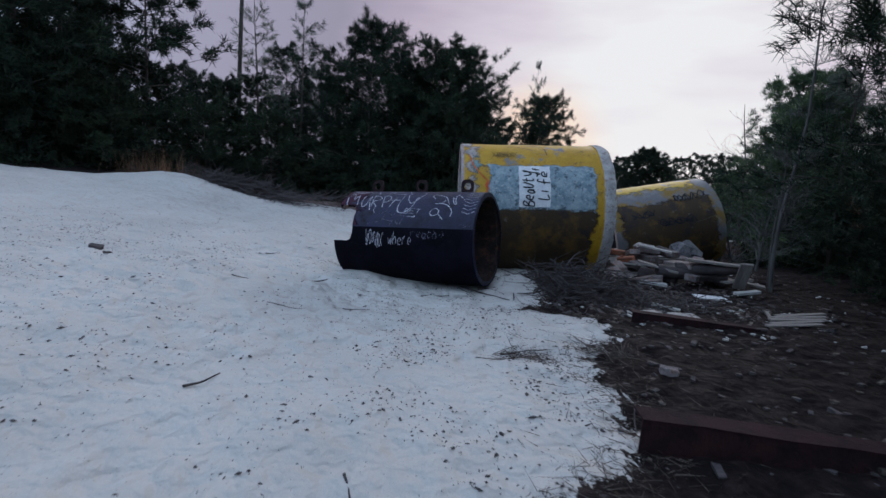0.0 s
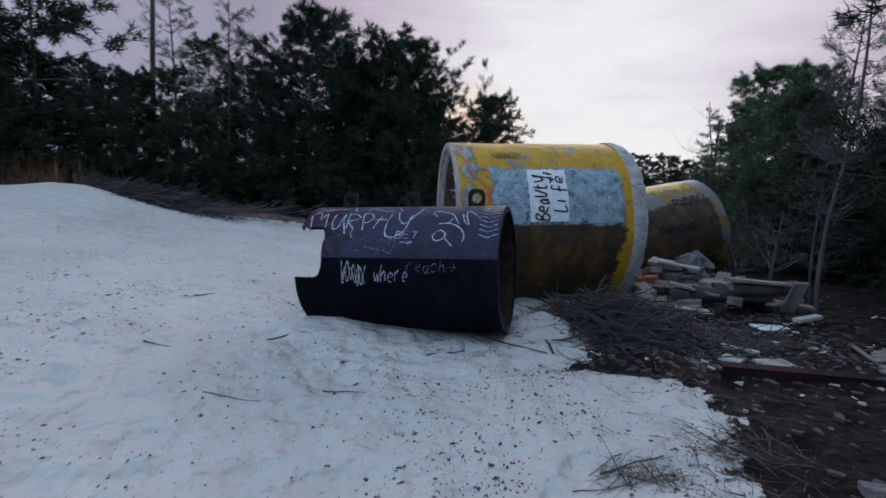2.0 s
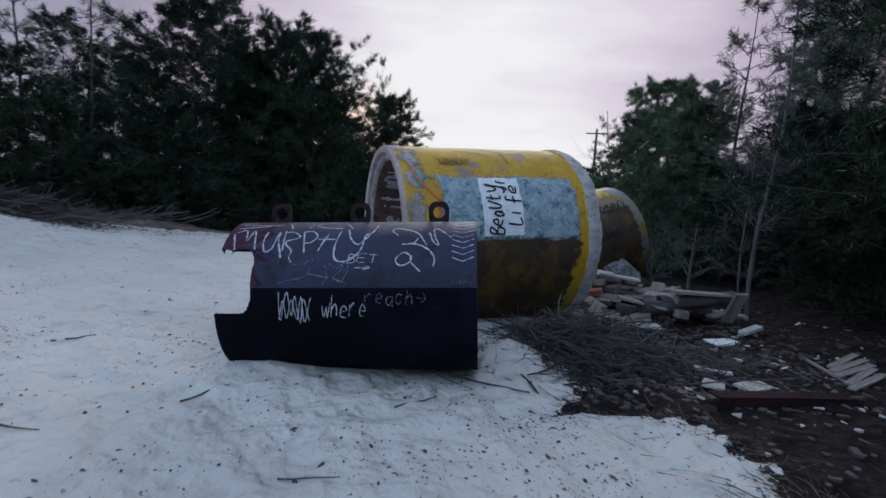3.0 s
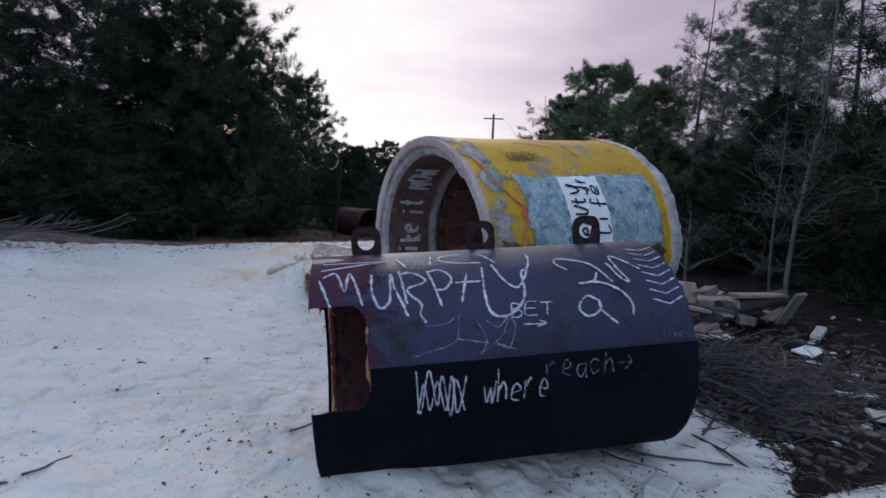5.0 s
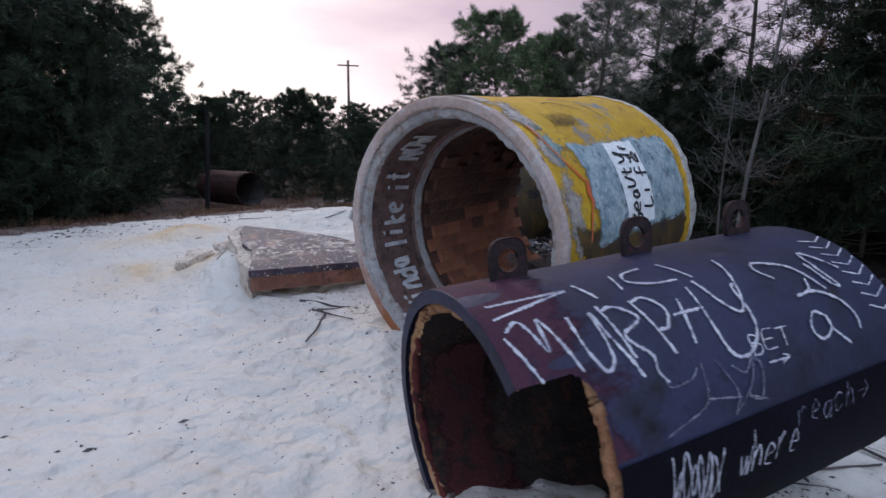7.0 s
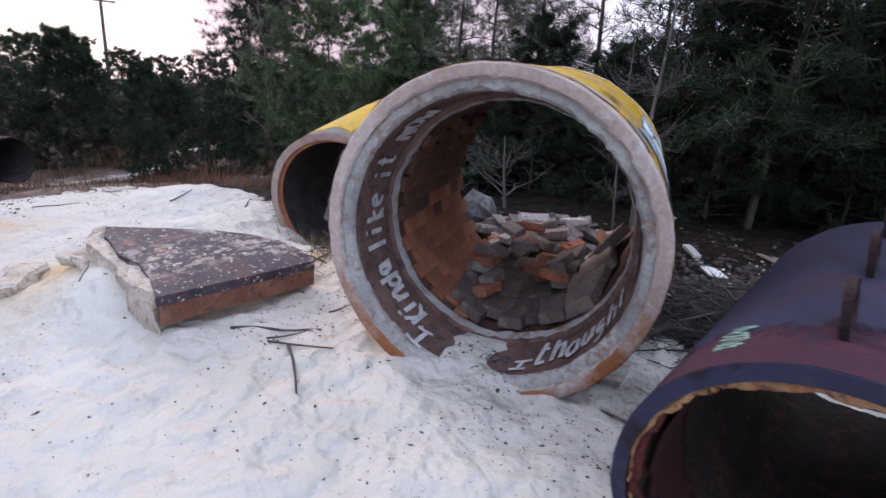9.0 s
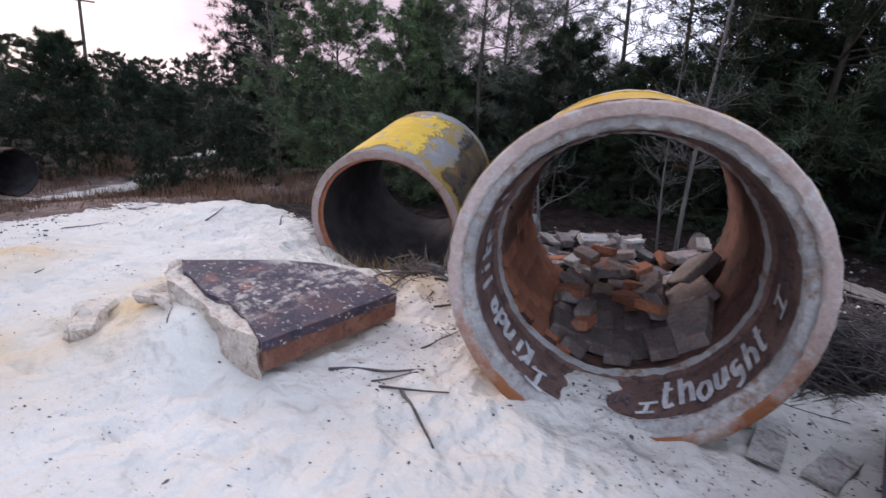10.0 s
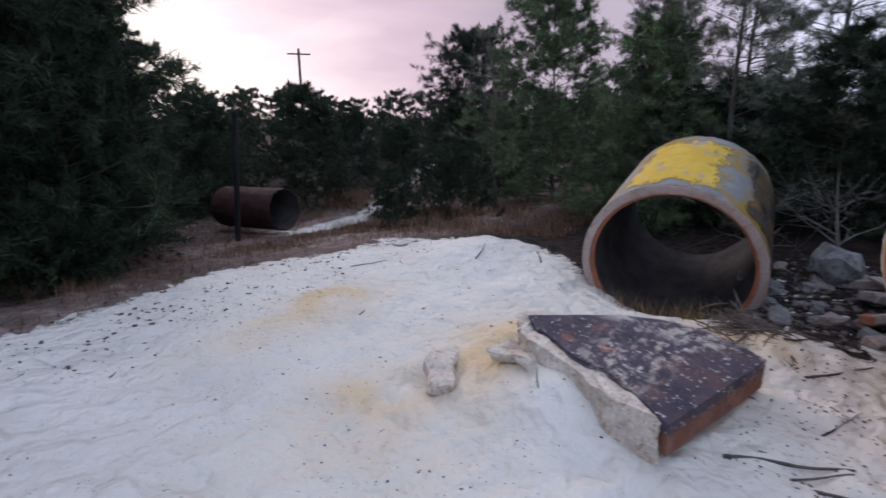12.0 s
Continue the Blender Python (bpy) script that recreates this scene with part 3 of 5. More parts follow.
# ---- trees ----
def pine_meshes(seed, height, radius, clear, limbs, per_limb, needles, droop, length, width, material, point=0.7, fan=0.55):
    """Trunk with limbs, and a crown of needle tufts along the outer limbs."""
    rng = np.random.default_rng(seed)
    lean = rng.normal(0, 0.02, 2)
    lines = [[((lean[0] * z + 0.05 * math.sin(z * 0.9 + seed), lean[1] * z, z), max(0.012, 0.010 * height * (1 - z / height) ** 0.8)) for z in np.linspace(-0.3, height, 12)]]
    roots, ways = [], []
    for i in range(limbs):
        u = min(0.995, max(0.0, (6 * (i // 6) + 3 + rng.normal(0, 1.3)) / limbs))
        z = height * (clear + (1 - clear) * u)
        reach = radius * (1 - u) ** point * (0.55 + 0.6 * rng.random()) + 0.18
        a = i * 2.4 + rng.normal(0, 0.5)
        rise = (0.15 + 0.75 * u - droop + rng.normal(0, 0.12))
        base = np.array([lean[0] * z, lean[1] * z, z])
        d = np.array([math.cos(a), math.sin(a), 0.0])
        pts = [base + d * reach * q + np.array([0, 0, reach * (rise * q - 0.25 * q * q + 0.18 * q ** 3)]) + rng.normal(0, 0.03 * q, 3) for q in np.linspace(0, 1, 5)]
        r0 = 0.006 * height * (1 - 0.7 * u) * 0.55
        lines.append([(p, max(0.005, r0 * (1 - 0.85 * q))) for p, q in zip(pts, np.linspace(0, 1, 5))])
        for k in range(per_limb):
            q = 0.22 + 0.78 * rng.random() ** 0.8
            j = min(int(q * 4), 3)
            p = pts[j] + (pts[j + 1] - pts[j]) * (q * 4 - j)
            side = np.cross(d, [0, 0, 1]) * rng.normal(0, 1) + np.array([0, 0, 1]) * rng.normal(0.1, 0.45) + d * 0.5
            side /= np.linalg.norm(side)
            twig = reach * 0.30 * (1.15 - q * 0.6) * (0.4 + rng.random()) + 0.10
            tip = p + side * twig
            if k % 3 == 0:
                lines.append([(p, 0.006), (tip, 0.003)])
            for f in (0.35, 0.68, 1.0):
                c = p + side * twig * f
                roots.append(np.repeat(c[None], needles, 0) + rng.normal(0, length * 0.18, (needles, 3)))
                ways.append(side * 0.8 + rng.normal(0, fan, (needles, 3)) + np.array([0, 0, 0.25]))
    roots, ways = np.concatenate(roots), np.concatenate(ways)
    return tubes("trunk", lines, m_bark, 5), blades("crown", roots, ways, length * rng.uniform(0.7, 1.3, len(roots)), width, material, rng)


def tree(name, meshes, m, label, group=""):
    ob = thing(name, m, label, "tree", group)
    part("trunk", meshes[0], None, ob)
    part("crown", meshes[1], None, ob)
    return ob


def stand(x, y, turn, scale=1.0, tall=1.0):
    return Matrix.Translation((x, y, ground_z(x, y) - 0.05)) @ Matrix.Rotation(radians(turn), 4, "Z") @ Matrix.Diagonal((scale, scale, scale * tall, 1))


KINDS = {
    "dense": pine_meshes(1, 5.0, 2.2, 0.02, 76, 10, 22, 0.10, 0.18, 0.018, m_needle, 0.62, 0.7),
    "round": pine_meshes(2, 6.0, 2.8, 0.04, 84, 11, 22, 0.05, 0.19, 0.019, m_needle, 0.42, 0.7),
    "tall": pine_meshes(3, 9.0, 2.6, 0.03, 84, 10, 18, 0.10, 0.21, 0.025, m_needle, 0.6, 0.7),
    "feathery": pine_meshes(4, 8.0, 2.3, 0.04, 104, 9, 17, 0.16, 0.17, 0.013, m_needle_dry, 0.62, 0.5),
    "sparse": pine_meshes(5, 7.0, 1.7, 0.10, 46, 6, 8, 0.12, 0.16, 0.013, m_needle_dry, 0.75, 0.5),
    "green": pine_meshes(12, 6.0, 2.9, 0.02, 96, 12, 22, 0.05, 0.17, 0.018, m_needle_lit, 0.55, 0.7),
    # the dense pine again, with light put into its needle colour
    "lit": pine_meshes(13, 5.0, 2.2, 0.02, 76, 10, 20, 0.10, 0.18, 0.019, m_needle_lit, 0.62, 0.7),
    "rusty": pine_meshes(14, 7.0, 1.5, 0.12, 48, 6, 8, 0.10, 0.16, 0.014, m_needle_rust, 0.7, 0.6),
    "bush": pine_meshes(6, 2.4, 1.5, 0.0, 46, 8, 16, 0.0, 0.16, 0.019, m_needle, 0.35, 0.7),
    "far": pine_meshes(7, 7.0, 2.8, 0.0, 48, 8, 14, 0.10, 0.24, 0.036, m_needle, 0.5, 0.7),
    "near": pine_meshes(8, 6.5, 2.6, 0.22, 68, 11, 30, 0.06, 0.19, 0.014, m_needle, 0.45, 0.8),
}
LABELS = {
    "dense": "dense dark green pine with branches to the ground",
    "round": "round-crowned dark pitch pine at the clearing's edge",
    "tall": "tall dark pine with full crown",
    "feathery": "feathery grey-green conifer with fine open branches",
    "sparse": "sparse conifer with thin needles and bare twigs",
    "green": "broad green pine with branches to the ground",
    "lit": "full pine in lit green with branches to the ground",
    "rusty": "dying pine with thin reddish-brown needles",
    "bush": "low dark scrub pine",
    "far": "distant dark pine, in the wood or the added ring",
    "near": "dark pitch pine with long needle tufts",
}
first_of = {}


def plant(kind, x, y, turn, scale=1.0, tall=1.0):
    m = stand(x, y, turn, scale, tall)
    if kind in first_of:
        ob = copy_thing(first_of[kind], Matrix.Identity(4))
        ob.matrix_basis = m
        return ob
    first_of[kind] = tree("scrub_pine" if kind == "bush" else "pine_tree", KINDS[kind], m, LABELS[kind], kind + " trees")
    return first_of[kind]


# trees that stand out, place by place
for row in (
    ("green", 10.2, 15.3, 20, 0.82, 1.0), ("round", -2.7, 18.0, 10, 0.90, 1.02), ("round", 0.0, 18.7, 200, 0.92, 1.02), ("round", 0.35, 19.8, 75, 0.74, 1.0), ("round", 0.2, 18.0, 320, 0.50, 1.62),
    ("sparse", -5.2, 18.6, 80, 0.88, 1.0), ("sparse", -6.9, 19.4, 10, 0.92, 1.0), ("round", 4.6, 27.4, 90, 0.86, 1.1), ("sparse", 4.2, 27.6, 30, 0.55, 1.95),
    ("tall", -11.2, 15.6, 0, 0.92, 1.0), ("tall", -12.0, 14.6, 70, 1.05, 1.0), ("tall", -13.4, 18.6, 140, 1.0, 1.0), ("tall", -14.5, 12.6, 200, 1.0, 1.0), ("tall", -13.5, 16.5, 20, 1.1, 1.0),
    # the near pine at (5.7, 2.2) is out of view, added to shade the litter
    ("near", 6.0, 5.8, 30, 1.0, 1.0), ("near", 6.6, 4.0, 200, 1.05, 1.0), ("near", 5.7, 2.2, 100, 1.0, 1.0), ("dense", 6.6, 6.3, 80, 0.66, 1.0), ("dense", 6.4, 4.6, 180, 0.6, 1.0), ("dense", 6.9, 3.0, 300, 0.66, 1.0), ("dense", 7.9, 9.4, 240, 0.62, 1.0), ("lit", 8.2, 12.6, 10, 0.75, 1.0), ("rusty", 7.2, 6.9, 30, 0.85, 1.0), ("round", -1.3, 20.0, 140, 0.85, 1.0), ("round", 12.6, 19.2, 40, 0.85, 1.0), ("round", 2.0, 21.6, 300, 0.52, 1.0), ("near", 8.3, 5.0, 60, 0.8, 1.0), ("dense", 7.4, 7.9, 120, 0.5, 1.0), ("sparse", 9.6, 7.2, 220, 0.95, 1.0),
    ("feathery", 8.7, 9.6, 0, 0.78, 1.0), ("feathery", 11.0, 11.2, 90, 0.80, 1.0), ("feathery", 8.6, 12.2, 200, 0.54, 1.0), ("feathery", 13.0, 13.6, 150, 0.75, 1.0), ("sparse", 10.4, 17.6, 40, 0.75, 0.9), ("sparse", 8.0, 11.0, 140, 0.8, 1.0), ("sparse", 8.3, 8.4, 260, 0.9, 1.0),
    ("dense", 7.6, 1.4, 10, 1.0, 1.0), ("tall", 8.5, -0.5, 130, 1.0, 1.0),
    ("bush", 7.6, 16.4, 40, 0.55, 1.2), ("bush", 5.8, 16.9, 90, 0.35, 1.3), ("bush", -0.4, 18.0, 20, 0.7, 1.0), ("dense", 8.5, 19.0, 60, 0.5, 0.95), ("bush", -1.8, 17.6, 20, 0.8, 1.0), ("bush", -3.6, 17.3, 20, 0.85, 1.0), ("bush", -5.6, 17.0, 70, 0.9, 1.0), ("bush", -7.4, 16.4, 120, 0.9, 1.0), ("bush", -9.6, 15.2, 20, 0.9, 1.0), ("bush", -11.8, 13.4, 20, 0.9, 1.0),
):
    plant(*row)

# the wood behind them, then a mostly unseen ring that shapes the light
rng = np.random.default_rng(11)
for i in range(20):
    plant("far", -17 + i * 0.98 + rng.normal(0, 0.2), 19.0 + rng.uniform(0, 1.6), rng.uniform(0, 360), rng.uniform(0.45, 0.58), 1.0)
for i in range(16):
    plant("far", -22 + i * 1.7 + rng.normal(0, 0.4), 23.0 + rng.uniform(0, 3), rng.uniform(0, 360), rng.uniform(0.7, 0.9) * (0.68 if 4 < i < 8 else 1.0) if i < 13 else 0.6, 1.0)
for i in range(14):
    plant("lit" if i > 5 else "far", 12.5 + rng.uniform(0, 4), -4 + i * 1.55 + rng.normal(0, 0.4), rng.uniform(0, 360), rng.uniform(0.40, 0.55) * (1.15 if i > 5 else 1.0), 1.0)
for i in range(34):
    a = radians(14 + i * 1.5)
    d = rng.uniform(21, 28)
    x, y = d * math.sin(a), 3 + d * math.cos(a)
    if min(math.hypot(x - px, y - py) for px, py in ((4.6, 19.2), (7.1, 19.2), (9.4, 20.0), (10.8, 22.2), (13.6, 23.7), (12.2, 23))) < 1.7:
        continue
    plant("dense" if i % 5 == 1 else "far", x, y, rng.uniform(0, 360), rng.uniform(0.36, 0.48) * (1.5 if i % 5 == 1 else 1.0), 1.0)
for i in range(44):
    a = radians(8 + i * 1.3)
    d = rng.uniform(33, 44)
    plant("far", d * math.sin(a), 4 + d * math.cos(a), rng.uniform(0, 360), rng.uniform(0.50, 0.64), 1.0)
for i in range(14):
    plant("bush", 7.8 + rng.uniform(0, 3), 2 + i * 0.8, rng.uniform(0, 360), rng.uniform(0.6, 1.0), 1.0)
# added ring, mostly out of view: tall to shade the south, low to open the west
for i in range(30):
    a = radians(100 + i * 8.4)
    plant("far", 16 * math.sin(a) - 1, 4 + 16 * math.cos(a), rng.uniform(0, 360), 0.45 if i > 27 else 0.30 if 14 < i < 25 else rng.uniform(0.95, 1.15), 1.0)


# ---- dead tree, dead shrub, leaning bare trunk, post, power pole ----
def twiggy(seed, height, spread, forks, lean=(0.0, 0.0), thick=0.05, fine=0.45):
    rng = np.random.default_rng(seed)
    trunk = [(np.array([lean[0] * z + 0.04 * math.sin(2.1 * z + seed), lean[1] * z + 0.03 * math.sin(1.7 * z), z]), thick * (1 - 0.85 * z / height)) for z in np.linspace(-0.15, height, 9)]
    lines = [trunk]
    for i in range(forks):
        j = 1 + rng.integers(1, 7)
        p, r = trunk[j]
        a, reach = rng.uniform(0, 6.28), spread * rng.uniform(0.4, 1.0) * (1.15 - j / 9)
        d = np.array([math.cos(a), math.sin(a), rng.uniform(0.2, 1.1)])
        limb = [(p + d * reach * q + np.array([0, 0, -0.15 * reach * q * q]) + rng.normal(0, 0.02, 3), max(0.003, r * fine * (1 - 0.8 * q))) for q in np.linspace(0, 1, 5)]
        lines.append(limb)
        for k in range(4):
            p2 = limb[1 + k % 4][0]
            e = d * 0.4 + rng.normal(0, 0.6, 3) + np.array([0, 0, 0.3])
            lines.append([(p2, 0.0035), (p2 + e * reach * 0.25, 0.0025), (p2 + e * reach * 0.5 + rng.normal(0, 0.03, 3), 0.0015)])
    return lines


def bare(name, x, y, lines, material, label, category):
    ob = thing(name, Matrix.Translation((x, y, ground_z(x, y))), label, category)
    part("trunk", tubes("trunk", lines[:1], material, 8), None, ob)
    if len(lines) > 1:
        tagged(part("bare_crown", tubes("bare_crown", lines[1:], material, 4), None, ob), kind="stuff")
    return ob


bare("dead_tree", 4.66, 7.40, twiggy(3, 5.0, 0.70, 85, (0.02, -0.03), 0.030, 0.22), m_deadwood, "slender bleached dead tree with bare twigs", "dead tree")
bare("dead_tree", 4.80, 7.62, twiggy(4, 2.5, 0.5, 40, (-0.02, 0.04), 0.018, 0.25), m_deadwood, "slender bleached dead tree with bare twigs", "dead tree")
bare("dead_shrub", 5.6, 9.3, twiggy(5, 1.1, 1.1, 22, (0.1, 0.1), 0.03), m_deadwood, "bleached dead shrub with tangled bare twigs", "dead shrub")
bare("dead_shrub", 5.6, 10.2, twiggy(8, 0.9, 1.0, 20, (-0.2, 0.1), 0.03), m_deadwood, "bleached dead shrub with tangled bare twigs", "dead shrub")
bare("bare_sapling", 9.2, 16.4, twiggy(15, 4.4, 1.6, 26, (-0.1, 0.0), 0.05), m_twig, "thin leafless grey sapling by the pines", "sapling")
bare("leaning_snag", -8.0, 20.4, [[((0.012 * z * z * 0.2, 0, z), 0.10 - 0.004 * z) for z in np.linspace(-0.2, 11, 9)]], m_bark, "tall bare dark trunk leaning over the pines", "dead tree")
bare("post", 3.28, 18.95, [[((0.05 * z, -0.05 * z, z), 0.055 + 0.006 * math.sin(5 * z)) for z in np.linspace(-0.2, 2.5, 9)]], mottled("burnt_wood", (0.006, 0.006, 0.008), (0.018, 0.016, 0.017), scale=9, fine=70, stretch=(1, 1, 0.2), bump=0.8), "thin dark burnt post beside the rusty pipe", "post")
pole = thing("utility_pole", Matrix.Translation((29.3, 47.0, ground_z(29.3, 47.0))), "far wooden utility pole with one crossarm", "utility pole")
part("shaft", tubes("shaft", [[((0, 0, z), 0.15 - 0.006 * z) for z in np.linspace(-0.3, 8.4, 6)]], m_bark, 8), None, pole)
part("crossarm", tubes("crossarm", [[((-0.8, 0.55, 7.95), 0.06), ((0.8, -0.55, 7.95), 0.06)]], m_bark, 6), None, pole)

# ---- rusty pipe by the track ----
m_rusty_shell = mottled("dark_red_rusted_steel", (0.022, 0.012, 0.013), (0.060, 0.024, 0.022), (0.014, 0.011, 0.012), scale=4, fine=50, bump=0.8, specular=0.15)
P4 = axis(4.25, 20.69, -0.02, -1.47, 0.03)
pipe_four = thing("rusty_pipe", P4, "short rusty steel pipe lying beside the sandy track", "pipe", "pipe sections")
part("shell", lathe("shell", ruled([(0.0, 0.42, 1, 0), (0.0, 0.45, 0, 0.02), (1.80, 0.45, 0, 0.02), (1.80, 0.425, 1, 0.02), (0.03, 0.42, 1, 0)], 0.06), [m_rusty_shell, m_dark_grey], seg=96, seed=31.0, rough=0.014), None, pipe_four)


# ---- writing and paint on the pipes ----
GLYPHS = {
    "M": "0,0 1,6 2,2 3,6 4.4,0", "U": "0,6 0.3,1 1.6,0 2.8,2 3,6", "R": "0,0 0.4,6 2.6,5.4 2.2,3.2 0.4,3|1.6,3 3.4,-0.8", "P": "0.4,-0.4 0.5,6 3,5.2 2.6,3 0.5,2.8",
    "H": "0,0 0.4,6|0,3 3.2,3.2|3,-1 3.2,6", "Y": "0,6 0.6,3.4 2,2.6 3.2,4 3.6,6.6|3.4,6 3,0 1.4,-2 0,-1", "S": "3.4,5 1.6,6.2 0.2,5 1.8,3 3.4,1.4 1.8,-0.2 0,0.8", "n": "0,0 0.3,4 0.4,2.6 1.6,4.2 2.6,3 2.8,0",
    "B": "0,0 0.2,6 2.4,5.2 1.6,3.4 0.2,3.2 2.8,2.4 2.4,0.2 0,0", "E": "3,6 0.2,6 0,0 3,0|0,3 2.4,3", "T": "0,6 3.6,6|1.8,6 1.8,0", "Q": "2.4,0.2 0.4,1.4 0.2,4.4 1.8,6 3.2,4.6 3,1.6 2.0,0.2|1.8,2 4.2,-1.6",
    "A": "0,0 1.6,6 3.2,0|0.6,2.2 2.8,2.2", "N": "0,0 0.2,6 2.8,0.2 3,6", "O": "1.4,6 0.2,4 0.4,1 1.8,0 3,2 2.8,5 1.4,6", "W": "0,6 0.9,0 1.8,4.4 2.8,0 3.6,6", "K": "0,0 0.2,6|3,5.8 0.3,3 3.2,0", "L": "0.2,6 0,0 3,0.6",
    "w": "0,4 0.8,0 1.6,3 2.4,0 3.2,4", "h": "0,0 0.2,6|0.1,2.4 1.4,4 2.4,2.8 2.6,0", "e": "0.2,2.2 2.6,2.4 1.8,4 0.4,3 0.4,0.8 2.4,0.4", "r": "0,0 0.2,4|0.2,2.8 1.2,4 2.2,3.6", "a": "2.4,3.6 1,4 0.1,2 1,0.1 2.2,1.4 2.4,3.8 2.6,0", "c": "2.4,3.6 0.8,4 0.1,2 0.9,0.1 2.4,0.6",
    "b": "0.1,6 0.2,0 1.6,0 2.5,1.6 1.8,3.4 0.3,2.8", "i": "0.4,0 0.5,3.8|0.6,5.2 0.7,5.6", "d": "2.2,3 0.8,3.6 0.1,1.6 1,0.1 2.3,1.6|2.4,6 2.4,0", "l": "0.3,6 0.4,0", "k": "0,0 0.1,6|2.2,4 0.2,2.2 2.4,0", "t": "0.8,6 0.9,0.6 2,0.2|-0.2,4 2.2,4.2", "o": "1.2,4 0.1,2.4 0.8,0.1 2.2,1 2.2,3.2 1.2,4", "f": "2.6,5.6 1.2,6 0.9,0|-0.2,3.2 2.4,3.4", "u": "0,4 0.2,0.8 1.4,0.1 2.4,1.6 2.5,4 2.7,0",
    "y": "0,4 0.8,1.4 2,1.2|2.6,4 2,0 0.4,-2", "g": "2.2,3.4 0.8,4 0.2,2 1.2,0.6 2.2,2.4 2.3,-1 0.6,-2", "I": "0.4,0 0.4,6", ">": "0,3 3.4,3|2.2,4.6 3.6,3 2.2,1.2", "X": "0,0 2.4,6|0,6 2.6,0", "V": "0,6 1.2,0 2.6,6", ".": "0,0 0.3,0.3", "@": "0.4,0 3.6,0.4|2,0.2 2.2,5.8|0.6,5.8 3.8,6", " ": "",
}


def curve(points, n=8):
    """A smooth line through points of a plane."""
    p = [Vector(q) for q in points]
    if len(p) < 3:
        return [p[0].lerp(p[1], i / n) for i in range(n + 1)]
    p = [2 * p[0] - p[1]] + p + [2 * p[-1] - p[-2]]
    out = []
    for a, b, c, d in zip(p, p[1:], p[2:], p[3:]):
        for i in range(n):
            t = i / n
            out.append(0.5 * (2 * b + (c - a) * t + (2 * a - 5 * b + 4 * c - d) * t * t + (3 * b - a - 3 * c + d) * t ** 3))
    return out + [p[-2]]


def word(text, width, height, rng_seed=0):
    """The strokes of each letter of a word, in a box of width by height."""
    r = np.random.default_rng(rng_seed)
    letters = []
    for i, ch in enumerate(text):
        lines = []
        for stroke in GLYPHS[ch].split("|"):
            if stroke:
                pts = [tuple(float(v) for v in q.split(",")) for q in stroke.split()]
                lines.append(curve([((i + (x + 0.10 * y + r.normal(0, 0.20)) / 4.0) * width / len(text), (y + 0.9 * math.sin(2.3 * i) * 0.5 + r.normal(0, 0.26)) * height / 6) for x, y in pts]))
        if lines:
            letters.append(lines)
    return letters


def write(name, letters, onto, width, material, parent, label=""):
    for lines in letters:
        ribbon(name, lines, onto, width, material, parent, label)


def ribbon(name, lines, onto, width, material, parent, label=""):
    """Flat painted strokes. onto(u, v) gives the point of the surface."""
    verts, faces = [], []
    for k, line in enumerate(lines):
        start = len(verts)
        for i, p in enumerate(line):
            d = (line[min(i + 1, len(line) - 1)] - line[max(i - 1, 0)]).normalized()
            w = width * (0.68 if material in (m_chalk, m_faint) else 0.5) * (1 + 0.35 * noise.noise(Vector((i * 0.35, k, 1))))
            side = Vector((-d.y, d.x)) * w
            verts += [onto(*(p + side)), onto(*p), onto(*(p - side))]
        for i in range(len(line) - 1):
            q = start + 3 * i
            faces += [(q, q + 1, q + 4, q + 3), (q + 1, q + 2, q + 5, q + 4)]
    mesh = mesh_of(name, verts, faces, material)
    core = mesh.attributes.new("core", "FLOAT", "POINT")
    core.data.foreach_set("value", [float(i % 3 == 1) for i in range(len(verts))])
    return part(name, mesh, None, parent, label)


def on_pipe(radius, s0, phi0, way="side", lift=0.004):
    """Map a plane in metres onto a pipe's wall. side: reads along the pipe, tops up; up: reads round the wall upwards, tops to the mouth; over: reads round, tops inwards."""
    def onto(u, v):
        if way == "side":
            s, phi = s0 + u, phi0 - math.degrees(v / radius)
        elif way == "up":
            s, phi = s0 - v, phi0 + math.degrees(u / radius)
        elif way == "up_out":
            s, phi = s0 - v, phi0 - math.degrees(u / radius)
        else:
            s, phi = s0 + v, phi0 - math.degrees(u / radius)
        r = radius + lift
        return (s, r * math.cos(radians(phi)), r * math.sin(radians(phi)))
    return onto


